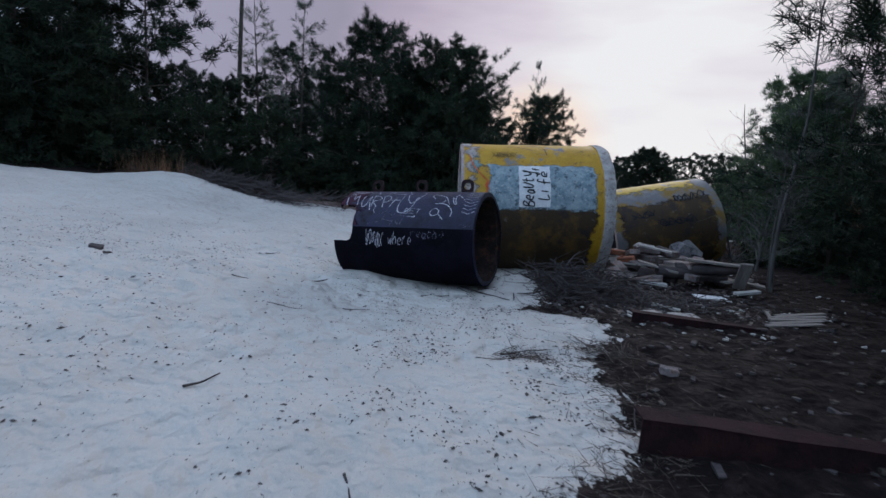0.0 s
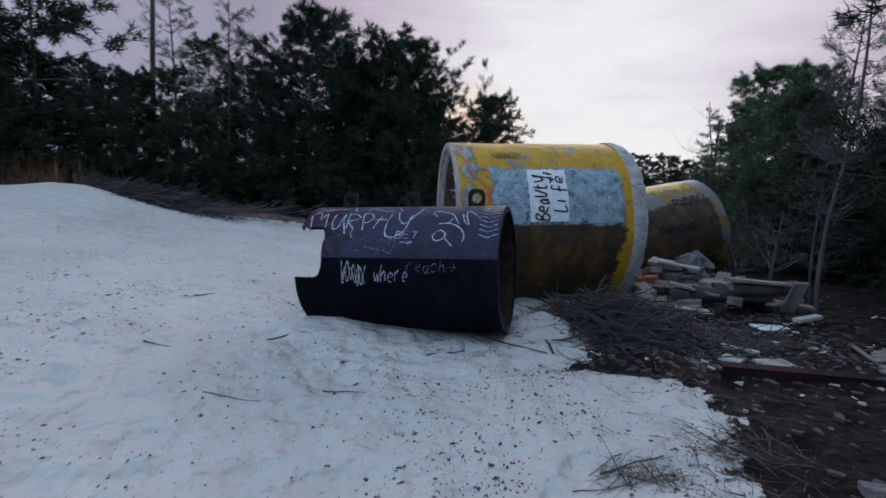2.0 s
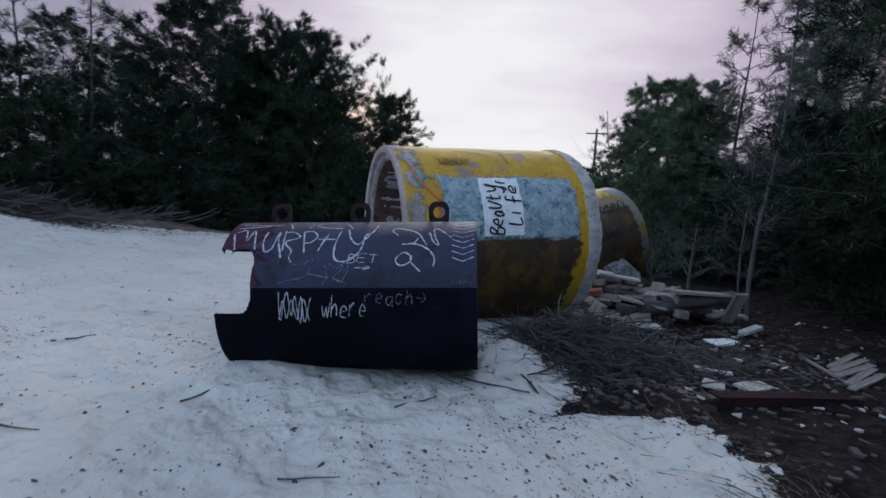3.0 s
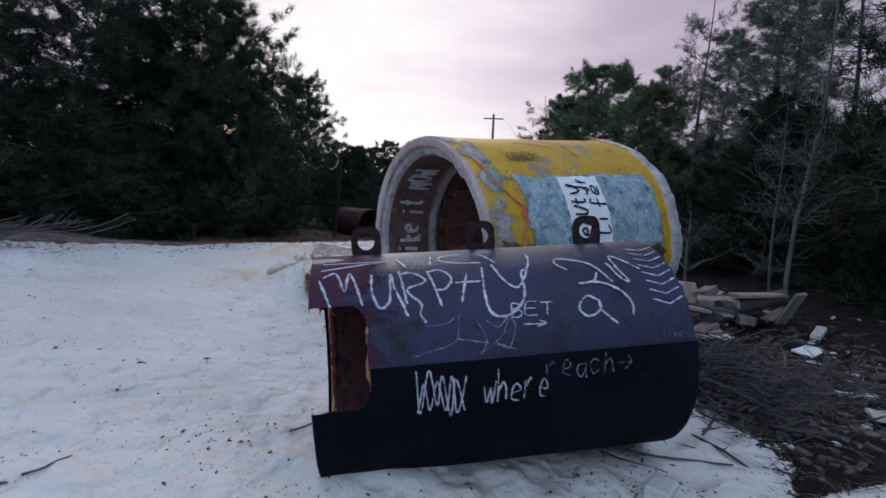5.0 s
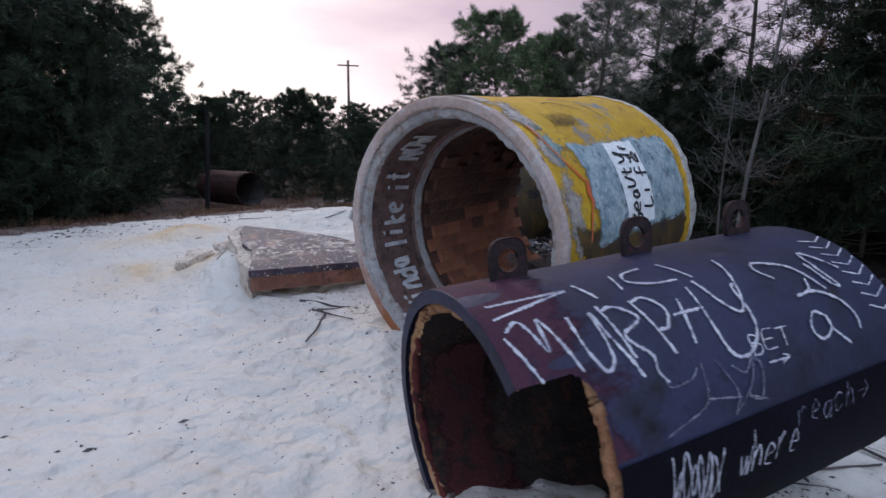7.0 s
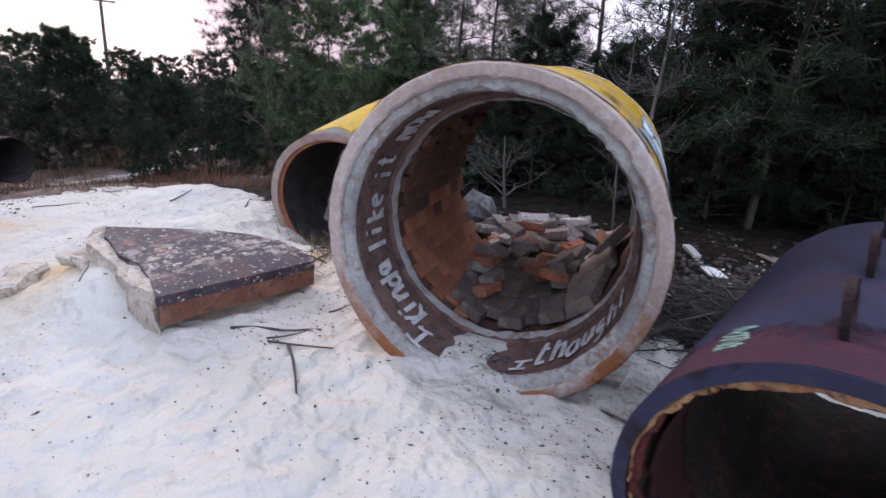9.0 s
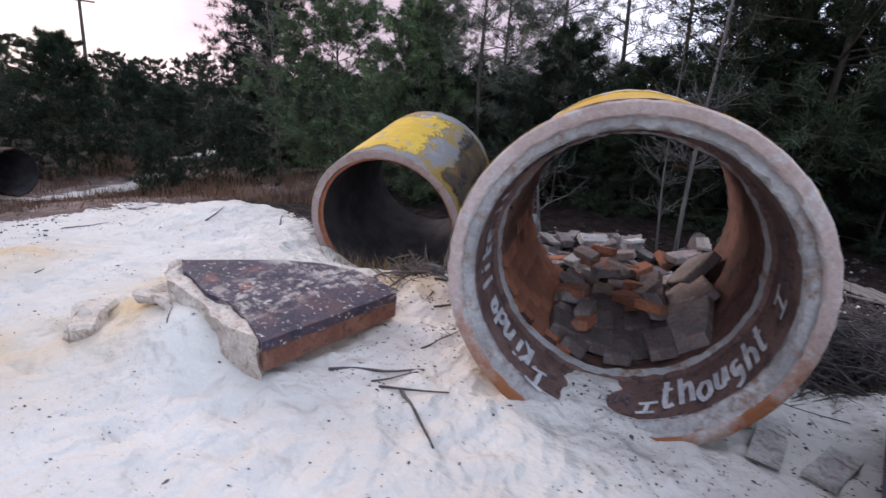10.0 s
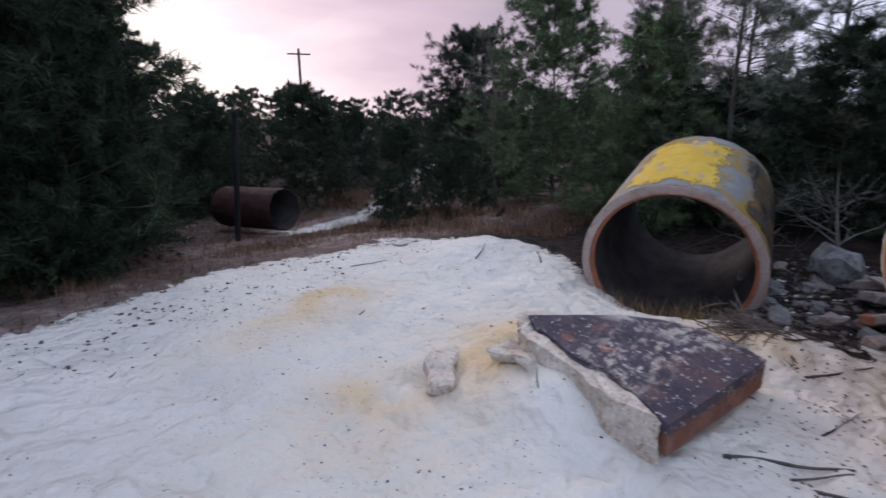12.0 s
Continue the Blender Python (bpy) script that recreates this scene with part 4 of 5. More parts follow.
def patch(name, radius, s0, s1, a, b, lift, material, parent, label="", ragged=0.04, seed=0.0, steps=46, keep=None, slope=0.0):
    """A painted area on a pipe's wall with an uneven edge."""
    verts, faces, fade = [], [], []
    soft = material in FADING
    for i in range(steps + 1):
        for j in range(steps + 1):
            u, v = i / steps, j / steps
            inset = min(u * abs(s1 - s0), (1 - u) * abs(s1 - s0), v * radians(abs(b - a)) * radius, (1 - v) * radians(abs(b - a)) * radius)
            fade.append(min(1.0, inset / (1.6 * ragged)))
            s, phi = s0 + (s1 - s0) * i / steps, radians(a + (b - a) * j / steps)
            r = radius + slope * s + lift
            verts.append((s, r * math.cos(phi), r * math.sin(phi)))
    for i in range(steps):
        for j in range(steps):
            u, v = (i + 0.5) / steps, (j + 0.5) / steps
            q = Vector((u * 3 + seed, v * 3, seed))
            inset = min(u * abs(s1 - s0), (1 - u) * abs(s1 - s0), v * radians(abs(b - a)) * radius, (1 - v) * radians(abs(b - a)) * radius)
            here = keep is None or keep(s0 + (s1 - s0) * u, a + (b - a) * v)
            if here and (soft or inset > ragged * (0.5 + 0.9 * noise.noise(q) + 0.7 * noise.noise(q * 4) + 0.45 * noise.noise(q * 11))):
                k = i * (steps + 1) + j
                faces.append((k, k + 1, k + steps + 2, k + steps + 1))
    mesh = mesh_of(name, verts, faces, material)
    mesh.attributes.new("core", "FLOAT", "POINT").data.foreach_set("value", fade)
    return part(name, mesh, None, parent, label)


def scrawl(n, w, h, seed):
    r = np.random.default_rng(seed)
    return [curve([((k + r.uniform(-0.3, 0.6)) * w / n, h * (0.5 + (0.5 if (k + j) % 2 else -0.5) * r.uniform(0.4, 1.0))) for k in range(n)]) for j in range(2)]


R1 = 0.556
patch("lower_coating", 0.555, 0.005, 1.775, 164, 330, 0.0032, m_tar, pipe_one, "black coating on the lower half", 0.004, 31.0, 150, notch)
# brushed letters as strokes in centimetres along the pipe and up its side
STROKES = (
    "4.5,15 9.4,-1|5.9,17 12.1,20 15.9,8 18.4,20 23.7,0", "28.5,19 28.1,7.5 31.3,-1 35.8,3 37.2,19 38.5,10 43.4,-5", "41.3,21.5 43.4,1|41.3,19 47.6,20 53,14 44,8.6 49.7,1 49,-4 51,-8", "54.5,21.5 57,10 59,0|54.5,20.5 61,22 65.5,16 62,9.5 57,8.5",
    "73.3,19 68.4,2|67,13 81,14", "81.4,23.6 79.6,6 81.6,-4 90,-4 98,5 99.7,19 102.5,22|106.6,36 106,29 101,17 95.6,10 90,15 86.5,26", "5.9,29.5 36.5,31.5|36.5,31.5 5,22.6", "41,34 45,25", "58,36 57,27", "73,38 64,36 62,31 70.5,28 81.6,28", "82,39 89,28",
    "123,21 118.5,26 120.6,30 127.5,29 136,25 143,13|137,19 134,14 126,12 136,13 145.6,8 149,1 148,-4", "133,3 127.5,5 122.7,-1 126,-5 132.4,-2 133,3|132.4,-1 136,-5 139.3,-8|138,-7 139.5,-8.5", "144.5,26 147.7,16 151.4,14 148.4,22.6 149,32 160,21.5",
)
for letter in STROKES:
    lines = [curve([(float(u) / 100, (float(v) - 0.077 * (float(u) - 4.5)) / 100) for u, v in (q.split(",") for q in line.split())]) for line in letter.split("|")]
    ribbon("letter", lines, on_pipe(R1, 0.0, 133.5), 0.0135, m_chalk, pipe_one, "white sprayed writing")
for letter in ("56,-6 57,-10 66,-9 70,-6", "72,-5 69,-17 55,-22 49,-24|78,-5 83,-16 80,-23|70,-16 84,-18", "81,-22 90,-15 94,-7 89,-11 84,-8", "94,-7 97,-10 93,-20 87,-18 96,-21"):
    lines = [curve([(float(u) / 100 - 0.06, (float(v) - 0.06 * (float(u) - 4.5)) / 100) for u, v in (q.split(",") for q in line.split())]) for line in letter.split("|")]
    ribbon("letter", lines, on_pipe(R1, 0.0, 133.5), 0.010, m_faint, pipe_one, "thin white sprayed writing")
for text, s0, phi, w, h, thick, paint in (
    ("BET", 0.895, 146, 0.21, 0.065, 0.008, m_chalk), (">", 0.94, 152.5, 0.12, 0.05, 0.009, m_chalk), ("where", 0.74, 184, 0.31, 0.13, 0.009, m_chalk), ("reach>", 1.03, 175.5, 0.41, 0.10, 0.009, m_faint), ("IIXVII", 1.61, 162, 0.14, 0.035, 0.005, m_faint),
):
    write("letter", word(text, w, h, len(text)), on_pipe(R1, s0, phi), thick * 0.82, paint, pipe_one, "white sprayed writing")
write("tag", [[q] for q in scrawl(8, 0.25, 0.22, 4)], on_pipe(R1, 0.43, 189), 0.0075, m_chalk, pipe_one, "white scribbled tag")
for k in range(8):
    ribbon("chevron", [curve(((-0.075, 0.030), (0.0, 0.0))), curve(((0.0, 0.0), (0.075, 0.034)))], on_pipe(0.551, 1.68, 145 - math.degrees(0.052 * k / 0.551)), 0.009, m_chalk, pipe_one, "white painted chevron")
patch("maroon_bloom", 0.556, -0.30, 0.46, 20, 185, 0.0010, m_maroon, pipe_one, "maroon rust bloom at the torn end", 0.20, 41.0, 140, lambda s, phi: s > 0.004 and phi < 163 and notch(s, phi))
patch("red_stain", 0.47, -0.05, 0.50, -85, 34, -0.012, m_red_stain, pipe_one, "red stain on the dark lining", 0.14, 17.0, 120)
ribbon("scribble", scrawl(7, 0.22, 0.10, 9), on_pipe(R1, 0.12, 60), 0.008, mottled("green_chalk", (0.16, 0.30, 0.27), (0.25, 0.40, 0.36), scale=9, fine=70), pipe_one, "faded green scribble")
m_lug = mottled("black_rusted_lug", (0.010, 0.008, 0.011), (0.028, 0.016, 0.018), (0.05, 0.018, 0.022), scale=14, fine=90, bump=0.5)
for s0 in (0.27, 0.885, 1.49):
    bm = bmesh.new()
    ring = []
    for k in range(32):
        x, y = math.cos(2 * math.pi * k / 32), math.sin(2 * math.pi * k / 32)
        square = (abs(x) ** 3.2 + abs(y) ** 3.2) ** (-1 / 3.2)
        foot = 1.0 + (0.22 * (-y - 0.45) if y < -0.45 else 0.0)
        ring.append([bm.verts.new(p) for p in ((0.044 * x, 0.044 * y + 0.010, 0.003), (0.049 * x, 0.049 * y + 0.010, 0.0), (0.074 * x * square * foot, 0.088 * y * square, 0.0), (0.078 * x * square * foot, 0.092 * y * square, 0.005))])
    for a, b in zip(ring, ring[1:] + ring[:1]):
        for q in range(3):
            bm.faces.new((a[q], b[q], b[q + 1], a[q + 1]))
    made = bmesh.ops.extrude_face_region(bm, geom=bm.faces[:])
    bmesh.ops.translate(bm, verts=[v for v in made["geom"] if isinstance(v, bmesh.types.BMVert)], vec=(0, 0, 0.02))
    bmesh.ops.recalc_face_normals(bm, faces=bm.faces)
    lug = part("lifting_lug", bm, m_lug, pipe_one, "black rusted steel lifting eye")
    lug.matrix_local = Matrix.Rotation(radians(-7), 4, "X") @ Matrix.Translation((s0, 0.015, 0.614)) @ Matrix.Rotation(radians(90), 4, "X")

patch("blue_panel", 0.970, 0.30, 1.90, 133, 180, 0.010, m_blue, pipe_two, "faded blue-grey painted panel", 0.085, 1.0, 150, None, 0.0079)
patch("white_panel", 0.970, 0.77, 1.21, 138, 174, 0.013, m_white, pipe_two, "white painted sign panel", 0.012, 3.0, 90, None, 0.0079)
write("sign_letter", word("BeaUtY", 0.50, 0.15, 2), on_pipe(0.980, 0.98, 173, "up_out", 0.017), 0.018, m_black, pipe_two, "black brushed writing")
write("sign_letter", word("of", 0.13, 0.09, 3), on_pipe(0.980, 1.06, 147, "up_out", 0.017), 0.014, m_black, pipe_two, "black brushed writing")
write("sign_letter", word("Life", 0.44, 0.15, 4), on_pipe(0.980, 1.18, 168, "up_out", 0.017), 0.018, m_black, pipe_two, "black brushed writing")
m_red = mottled("orange_red_paint", (0.50, 0.10, 0.035), (0.60, 0.16, 0.06), scale=12, fine=60)
m_grime_line = mottled("brown_marker", (0.13, 0.085, 0.03), (0.26, 0.17, 0.05), scale=9, fine=60)
m_navy = mottled("navy_paint", (0.02, 0.03, 0.06), (0.04, 0.05, 0.09), scale=12, fine=60)
patch("worn_paint", 0.974, -0.06, 0.34, 100, 215, 0.003, m_scrape, pipe_two, "bare scraped plaster", 0.16, 5.0)
patch("teal_smear", 0.974, 0.03, 0.34, 120, 158, 0.0045, m_teal, pipe_two, "teal paint smear", 0.16, 7.0, 90)
patch("orange_spot", 0.974, 0.31, 0.46, 152, 162, 0.006, m_red, pipe_two, "orange-red paint spot", 0.03, 9.0)
patch("navy_spot", 0.974, 0.43, 0.52, 150, 162, 0.0055, m_navy, pipe_two, "navy paint spot", 0.03, 4.0)
ribbon("red_line", [curve([(0.0, 0.52), (0.06, 0.32), (0.20, 0.12), (0.32, 0.04)]), curve([(0.34, 0.0), (0.22, -0.10), (0.16, -0.28)])], on_pipe(0.974, 0.10, 157, "side", 0.007), 0.018, m_red, pipe_two, "thin red paint lines")
ribbon("cracks", [curve([(0.0, 0.5), (0.12, 0.40), (0.18, 0.30), (0.20, 0.1)]), curve([(-0.35, 0.34), (-0.2, 0.36), (0.02, 0.24)])], on_pipe(0.976, 1.0, 130, "side", 0.006), 0.010, m_twig, pipe_two, "dark cracks in the paint")
ribbon("scribbles", scrawl(9, 0.40, 0.16, 31) + scrawl(8, 0.34, 0.10, 33), on_pipe(0.976, 0.42, 128, "side", 0.006), 0.009, m_grime_line, pipe_two, "brown scribbles in the yellow paint")
patch("soot_blotch", 0.976, 0.78, 1.12, 193, 207, 0.004, m_dark_grey, pipe_two, "dark soot blotch", 0.06, 6.0)
# real grime, spread along the whole underside to hold its shade too
patch("grime", 0.970, 0.03, 1.93, 163, 262, 0.008, m_grime, pipe_two, "dark brown grime and painted shade low on the side", 0.12, 12.0, 170, None, 0.0079)
patch("black_paint", 0.970, 0.12, 1.9, 16, 37, 0.009, m_navy, pipe_two, "black paint blotch", 0.055, 13.0, 110, None, 0.0079)
patch("worn_paint", 0.974, -0.06, 0.22, -30, 112, 0.0035, m_scrape, pipe_two, "bare scraped plaster", 0.09, 51.0, 120)
patch("red_paint", 0.970, 0.16, 1.9, -20, 14, 0.008, m_red_dull, pipe_two, "faded red paint blotch", 0.05, 15.0, 110, None, 0.0079)
RI = 0.820
m_brushed = mottled("white_brush_paint", (0.36, 0.36, 0.40), (0.66, 0.66, 0.68), scale=10, fine=60, bump=0.2)
write("inner_letter", word("i Kinda like it NOW", 1.82, 0.24, 5)[1:], on_pipe(RI, 0.40, -68, "up", -0.012), 0.034, m_brushed, pipe_two, "white brushed writing inside")
for s0, phi, w, h, thick in ((0.22, -66, 0.15, 0.16, 0.030), (0.24, -58, 0.04, 0.10, 0.024)):
    write("inner_letter", word("@" if w > 0.1 else ".", w, h, 3), on_pipe(RI, s0, phi, "up", -0.012), thick, m_brushed, pipe_two, "white brushed writing inside")
write("inner_letter", word("thought", 0.74, 0.26, 6), on_pipe(RI, 0.16, 246, "over", -0.012), 0.034, m_brushed, pipe_two, "white brushed writing inside")
for s0, phi, w, h in ((0.20, 188, 0.14, 0.16), (0.13, 258, 0.13, 0.10)):
    write("inner_letter", word("@", w, h, 7), on_pipe(RI, s0, phi, "over", -0.012), 0.026, m_brushed, pipe_two, "white brushed writing inside")
write("inner_letter", word("but", 0.30, 0.13, 8), on_pipe(RI, 0.20, 276, "over", -0.014), 0.020, m_faint, pipe_two, "worn white writing inside")
write("inner_letter", word("like", 0.46, 0.22, 9), on_pipe(RI, 0.16, 174, "over", -0.012), 0.026, m_faint, pipe_two, "worn white writing inside")
patch("yellow_paint", 0.968, -0.05, 2.05, 44, 126, 0.006, m_yellow_bright, pipe_three, "bright worn yellow paint", 0.26, 2.0, 200, None, -0.0146)
patch("yellow_paint", 0.968, 0.02, 2.1, 128, 232, 0.0085, m_grime, pipe_three, "dirty ochre paint", 0.16, 22.0, 200, None, -0.0146)
for t0, s0 in ((140, 0.8), (152, 1.5)):
    ribbon("scrawl", scrawl(7, 0.8, 0.16, t0) + scrawl(6, 0.7, 0.10, t0 + 1), on_pipe(0.955, s0 - 0.65, t0 + 14, "side", 0.016), 0.02, m_black, pipe_three, "black sprayed scrawl")
ribbon("scrawl", scrawl(9, 0.7, 0.22, 77), on_pipe(0.955, 1.25, 140, "side", 0.012), 0.02, m_black, pipe_three, "black sprayed scrawl")

# ---- broken slab ----
slab = thing("broken_slab", Matrix.Translation((0.45, 10.35, 0.2)), "broken dark-painted concrete slab with brown edge and crumbling mortar", "slab")
TOP = [(-0.22, 10.12), (0.40, 9.95), (1.01, 9.78), (1.10, 10.00), (1.13, 10.22), (1.02, 10.48), (0.87, 10.68), (0.60, 10.92), (0.30, 11.16), (0.18, 11.04), (0.12, 10.88), (0.03, 10.72), (0.04, 10.54), (-0.05, 10.36), (-0.13, 10.24)]


def slab_z(x, y):
    a = (y - 10.12 + 0.2424 * (x + 0.24)) / 1.1564
    b = (x + 0.24 - 0.48 * a) / 1.32
    return 0.42 + 0.20 * a - 0.04 * b


def prism(outline, up, down, spread=0.0, rough=0.0, cuts=3, lift=None, seed=0):
    """A slab of an outline between two heights under its sloping top."""
    bm = bmesh.new()
    cx, cy = sum(p[0] for p in outline) / len(outline), sum(p[1] for p in outline) / len(outline)
    rings = []
    for q in (up, down):
        k = spread if q == down else 0.0
        ring = []
        for x, y in outline:
            x2, y2 = x + (x - cx) * k, y + (y - cy) * k
            ring.append(bm.verts.new((x2 - 0.45, y2 - 10.35, slab_z(x, y) - q - 0.2)))
        rings.append(ring)
    bm.faces.new(rings[0])
    bm.faces.new(list(reversed(rings[1])))
    n = len(outline)
    for i in range(n):
        bm.faces.new((rings[0][i], rings[1][i], rings[1][(i + 1) % n], rings[0][(i + 1) % n]))
    bmesh.ops.triangulate(bm, faces=bm.faces[:])
    bmesh.ops.subdivide_edges(bm, edges=bm.edges[:], cuts=cuts, use_grid_fill=True)
    for v in bm.verts:
        p = v.co * 5 + Vector((seed, 0, 0))
        v.co += rough * Vector((noise.noise(p), noise.noise(p + Vector((5, 0, 0))), 0.6 * noise.noise(p + Vector((0, 7, 0))))) + 0.4 * rough * Vector((noise.noise(p * 4), noise.noise(p * 4.2), noise.noise(p * 3.7)))
    bmesh.ops.recalc_face_normals(bm, faces=bm.faces)
    return bm


m_slab = painted("dark_slab_paint", [((0.050, 0.038, 0.062), 3, 0, 1), ((0.085, 0.048, 0.056), 2.2, 0.50, 0.64), ((0.026, 0.023, 0.042), 3.6, 0.50, 0.60), ((0.20, 0.24, 0.23), 9.0, 0.64, 0.70), ((0.56, 0.55, 0.54), 26.0, 0.585, 0.65)], 0.62, 0.8)
socket = m_slab.node_tree.nodes["Principled BSDF"].inputs["Base Color"]
for way, shift, band, scale, lo, hi, tint in (
    ((0.21, 0.865, 0), 0.34, ((0.16, (0, 0, 0)), (0.30, (1, 1, 1)), (0.50, (0.75, 0.75, 0.75)), (0.72, (0, 0, 0))), 7.0, 0.49, 0.60, (0.44, 0.38, 0.34)),
    ((0.21, 0.865, 0), 0.34, ((0.10, (0, 0, 0)), (0.36, (1, 1, 1)), (0.60, (1, 1, 1)), (0.80, (0, 0, 0))), 3.2, 0.58, 0.66, (0.34, 0.14, 0.09)),
    ((0.80, 0.10, 0), 0.30, ((0.50, (0, 0, 0)), (0.66, (1, 1, 1)), (0.80, (1, 1, 1)), (0.95, (0.3, 0.3, 0.3))), 4.0, 0.50, 0.58, (0.38, 0.36, 0.34)),
):
    # flaked zones across the slab: cream, orange and grey
    along = add(m_slab, "ShaderNodeVectorMath")
    along.operation = "DOT_PRODUCT"
    along.inputs[1].default_value = way
    link(m_slab, place(m_slab), along.inputs[0])
    lift = add(m_slab, "ShaderNodeMath")
    lift.operation = "ADD"
    lift.inputs[1].default_value = shift
    link(m_slab, along.outputs["Value"], lift.inputs[0])
    flakes = ramped(m_slab, speckle(m_slab, place(m_slab, (1, 1, 1 + scale)), scale, 8, 0.72), (lo, (0, 0, 0)), (hi, (1, 1, 1)))
    link(m_slab, blend(m_slab, blend(m_slab, 1.0, ramped(m_slab, lift.outputs[0], *band), flakes, "MULTIPLY"), socket.links[0].from_socket, tint), socket)
m_mortar = mottled("cream_mortar", (0.50, 0.43, 0.37), (0.66, 0.59, 0.53), (0.38, 0.27, 0.21), scale=8, fine=40, bump=1.0)
m_slab_edge = mottled("rust_brown_edge", (0.15, 0.065, 0.045), (0.24, 0.12, 0.085), (0.10, 0.055, 0.05), scale=6, fine=60, bump=0.6)
part("top_layer", prism(TOP, 0.0, 0.065, rough=0.010, seed=1), m_slab, slab, "dark paint flaking to white and orange")
part("edge_layer", prism([(0.45 + (x - 0.45) * 0.985, 10.35 + (y - 10.35) * 0.985) for x, y in TOP], 0.066, 0.20, rough=0.010, seed=2), m_slab_edge, slab, "rust-brown lower layer")
part("mortar", prism([(-0.19, 10.15), (0.05, 10.20), (0.25, 10.6), (0.50, 11.02), (0.30, 11.24), (0.14, 11.18), (0.02, 10.94), (-0.05, 10.68), (-0.15, 10.42)], 0.028, 0.36, -0.06, 0.05, 6, seed=3), m_mortar, slab, "crumbling cream mortar")


# ---- loose stones, bricks, boards, sticks ----
def chunk(dx, dy, dz, rough, seed, cuts=1, bevel=0.12):
    bm = bmesh.new()
    bmesh.ops.create_cube(bm, size=1.0)
    bmesh.ops.scale(bm, vec=(dx, dy, dz), verts=bm.verts)
    bmesh.ops.bevel(bm, geom=bm.edges[:], offset=bevel * min(dx, dy, dz), segments=1, affect="EDGES")
    if cuts:
        bmesh.ops.subdivide_edges(bm, edges=[e for e in bm.edges if e.calc_length() > 0.4 * max(dx, dy, dz)], cuts=cuts, use_grid_fill=True)
    for v in bm.verts:
        p = v.co * (2.0 / max(dx, dy, dz)) + Vector((seed * 1.7, seed, 0))
        v.co += rough * Vector((noise.noise(p * 2), noise.noise(p * 2 + Vector((3, 0, 0))), noise.noise(p * 2 + Vector((0, 4, 0)))))
    return bm


def lay(name, bm, material, x, y, up, turn, tilt=0.0, roll=0.0, label="", category="", group=""):
    ob = part(name, bm, material, None)
    ob.matrix_world = pose(x, y, ground_z(x, y) + up, tilt, roll, turn)
    return tagged(ob, label, category, group)


m_board = mottled("grey_weathered_board", (0.17, 0.15, 0.14), (0.32, 0.29, 0.27), scale=5, fine=60, stretch=(0.15, 1, 1), bump=0.5)
m_pale = mottled("pale_board", (0.42, 0.41, 0.39), (0.58, 0.57, 0.55), scale=5, fine=60, bump=0.3)
m_rock = mottled("grey_rock", (0.11, 0.11, 0.12), (0.24, 0.235, 0.24), (0.07, 0.07, 0.08), scale=6, fine=40, bump=0.9)
m_log = mottled("dark_log", (0.05, 0.045, 0.048), (0.12, 0.10, 0.10), scale=8, fine=50, stretch=(0.2, 1, 1), bump=0.9)
rng = np.random.default_rng(5)
# rubble behind the brick-lined pipe
for i in range(64):
    u, v = rng.uniform(-1, 1), rng.uniform(-1, 1)
    x, y = 3.35 + 0.95 * u, 8.15 + 1.0 * v
    top = 0.36 * (1 - 0.7 * u * u) * (1 - 0.6 * v * v) * rng.uniform(0.1, 1.0)
    kind = i % 5
    if (kind == 0 and (u > 0.1 or v < -0.5)) or (kind == 3 and v < 0):
        kind = 4 if i % 2 else 1
    if kind == 0:
        lay("brick", chunk(0.24, 0.115, 0.08, 0.008, i), m_brick, x, y, 0.03 + top, rng.uniform(0, 360), rng.normal(0, 14), rng.normal(0, 14), "broken orange brick on the rubble heap", "brick", "rubble bricks")
    elif kind in (1, 2):
        lay("lining_block", chunk(rng.uniform(0.25, 0.42), 0.16, 0.09, 0.015, i), m_grey_brick, x, y, 0.03 + top, rng.uniform(0, 360), rng.normal(0, 12), rng.normal(0, 12), "grey broken lining block on the rubble heap", "block", "rubble blocks")
    elif kind == 3:
        lay("pale_block", chunk(rng.uniform(0.2, 0.34), 0.14, 0.07, 0.012, i), m_plaster, x, y, 0.04 + top, rng.uniform(0, 360), rng.normal(0, 14), rng.normal(0, 14), "pale mortar-covered block on the rubble heap", "block", "rubble blocks")
    else:
        lay("board", chunk(rng.uniform(0.4, 0.8), 0.12, 0.03, 0.006, i), m_board, x, y, 0.05 + top, rng.uniform(-30, 30), rng.normal(0, 9), rng.normal(0, 9), "weathered grey board end in the rubble", "board", "rubble boards")
for x, y, l, turn, up, tilt in ((3.5, 7.35, 1.0, 4, 0.16, 3), (3.75, 7.3, 0.95, -8, 0.30, -4), (3.1, 7.5, 0.5, -20, 0.06, 5)):
    lay("log", tubes("log", [[((q * l, 0.02 * math.sin(7 * q), 0), 0.085 + 0.02 * noise.noise(Vector((q * 5, l, 0)))) for q in np.linspace(-0.5, 0.5, 9)]], m_log, 9), None, x, y, up, turn, 0, tilt, "dark rotten log in the rubble heap", "log", "logs")
lay("plank", chunk(0.75, 0.14, 0.035, 0.006, 71), m_board, 3.75, 7.25, 0.40, -6, 0, 3, "weathered plank across the rubble heap", "plank", "rubble planks")
lay("plank", chunk(0.42, 0.16, 0.035, 0.006, 72), m_board, 4.05, 7.05, 0.22, 80, 0, 62, "weathered plank leaning on the rubble heap", "plank", "rubble planks")
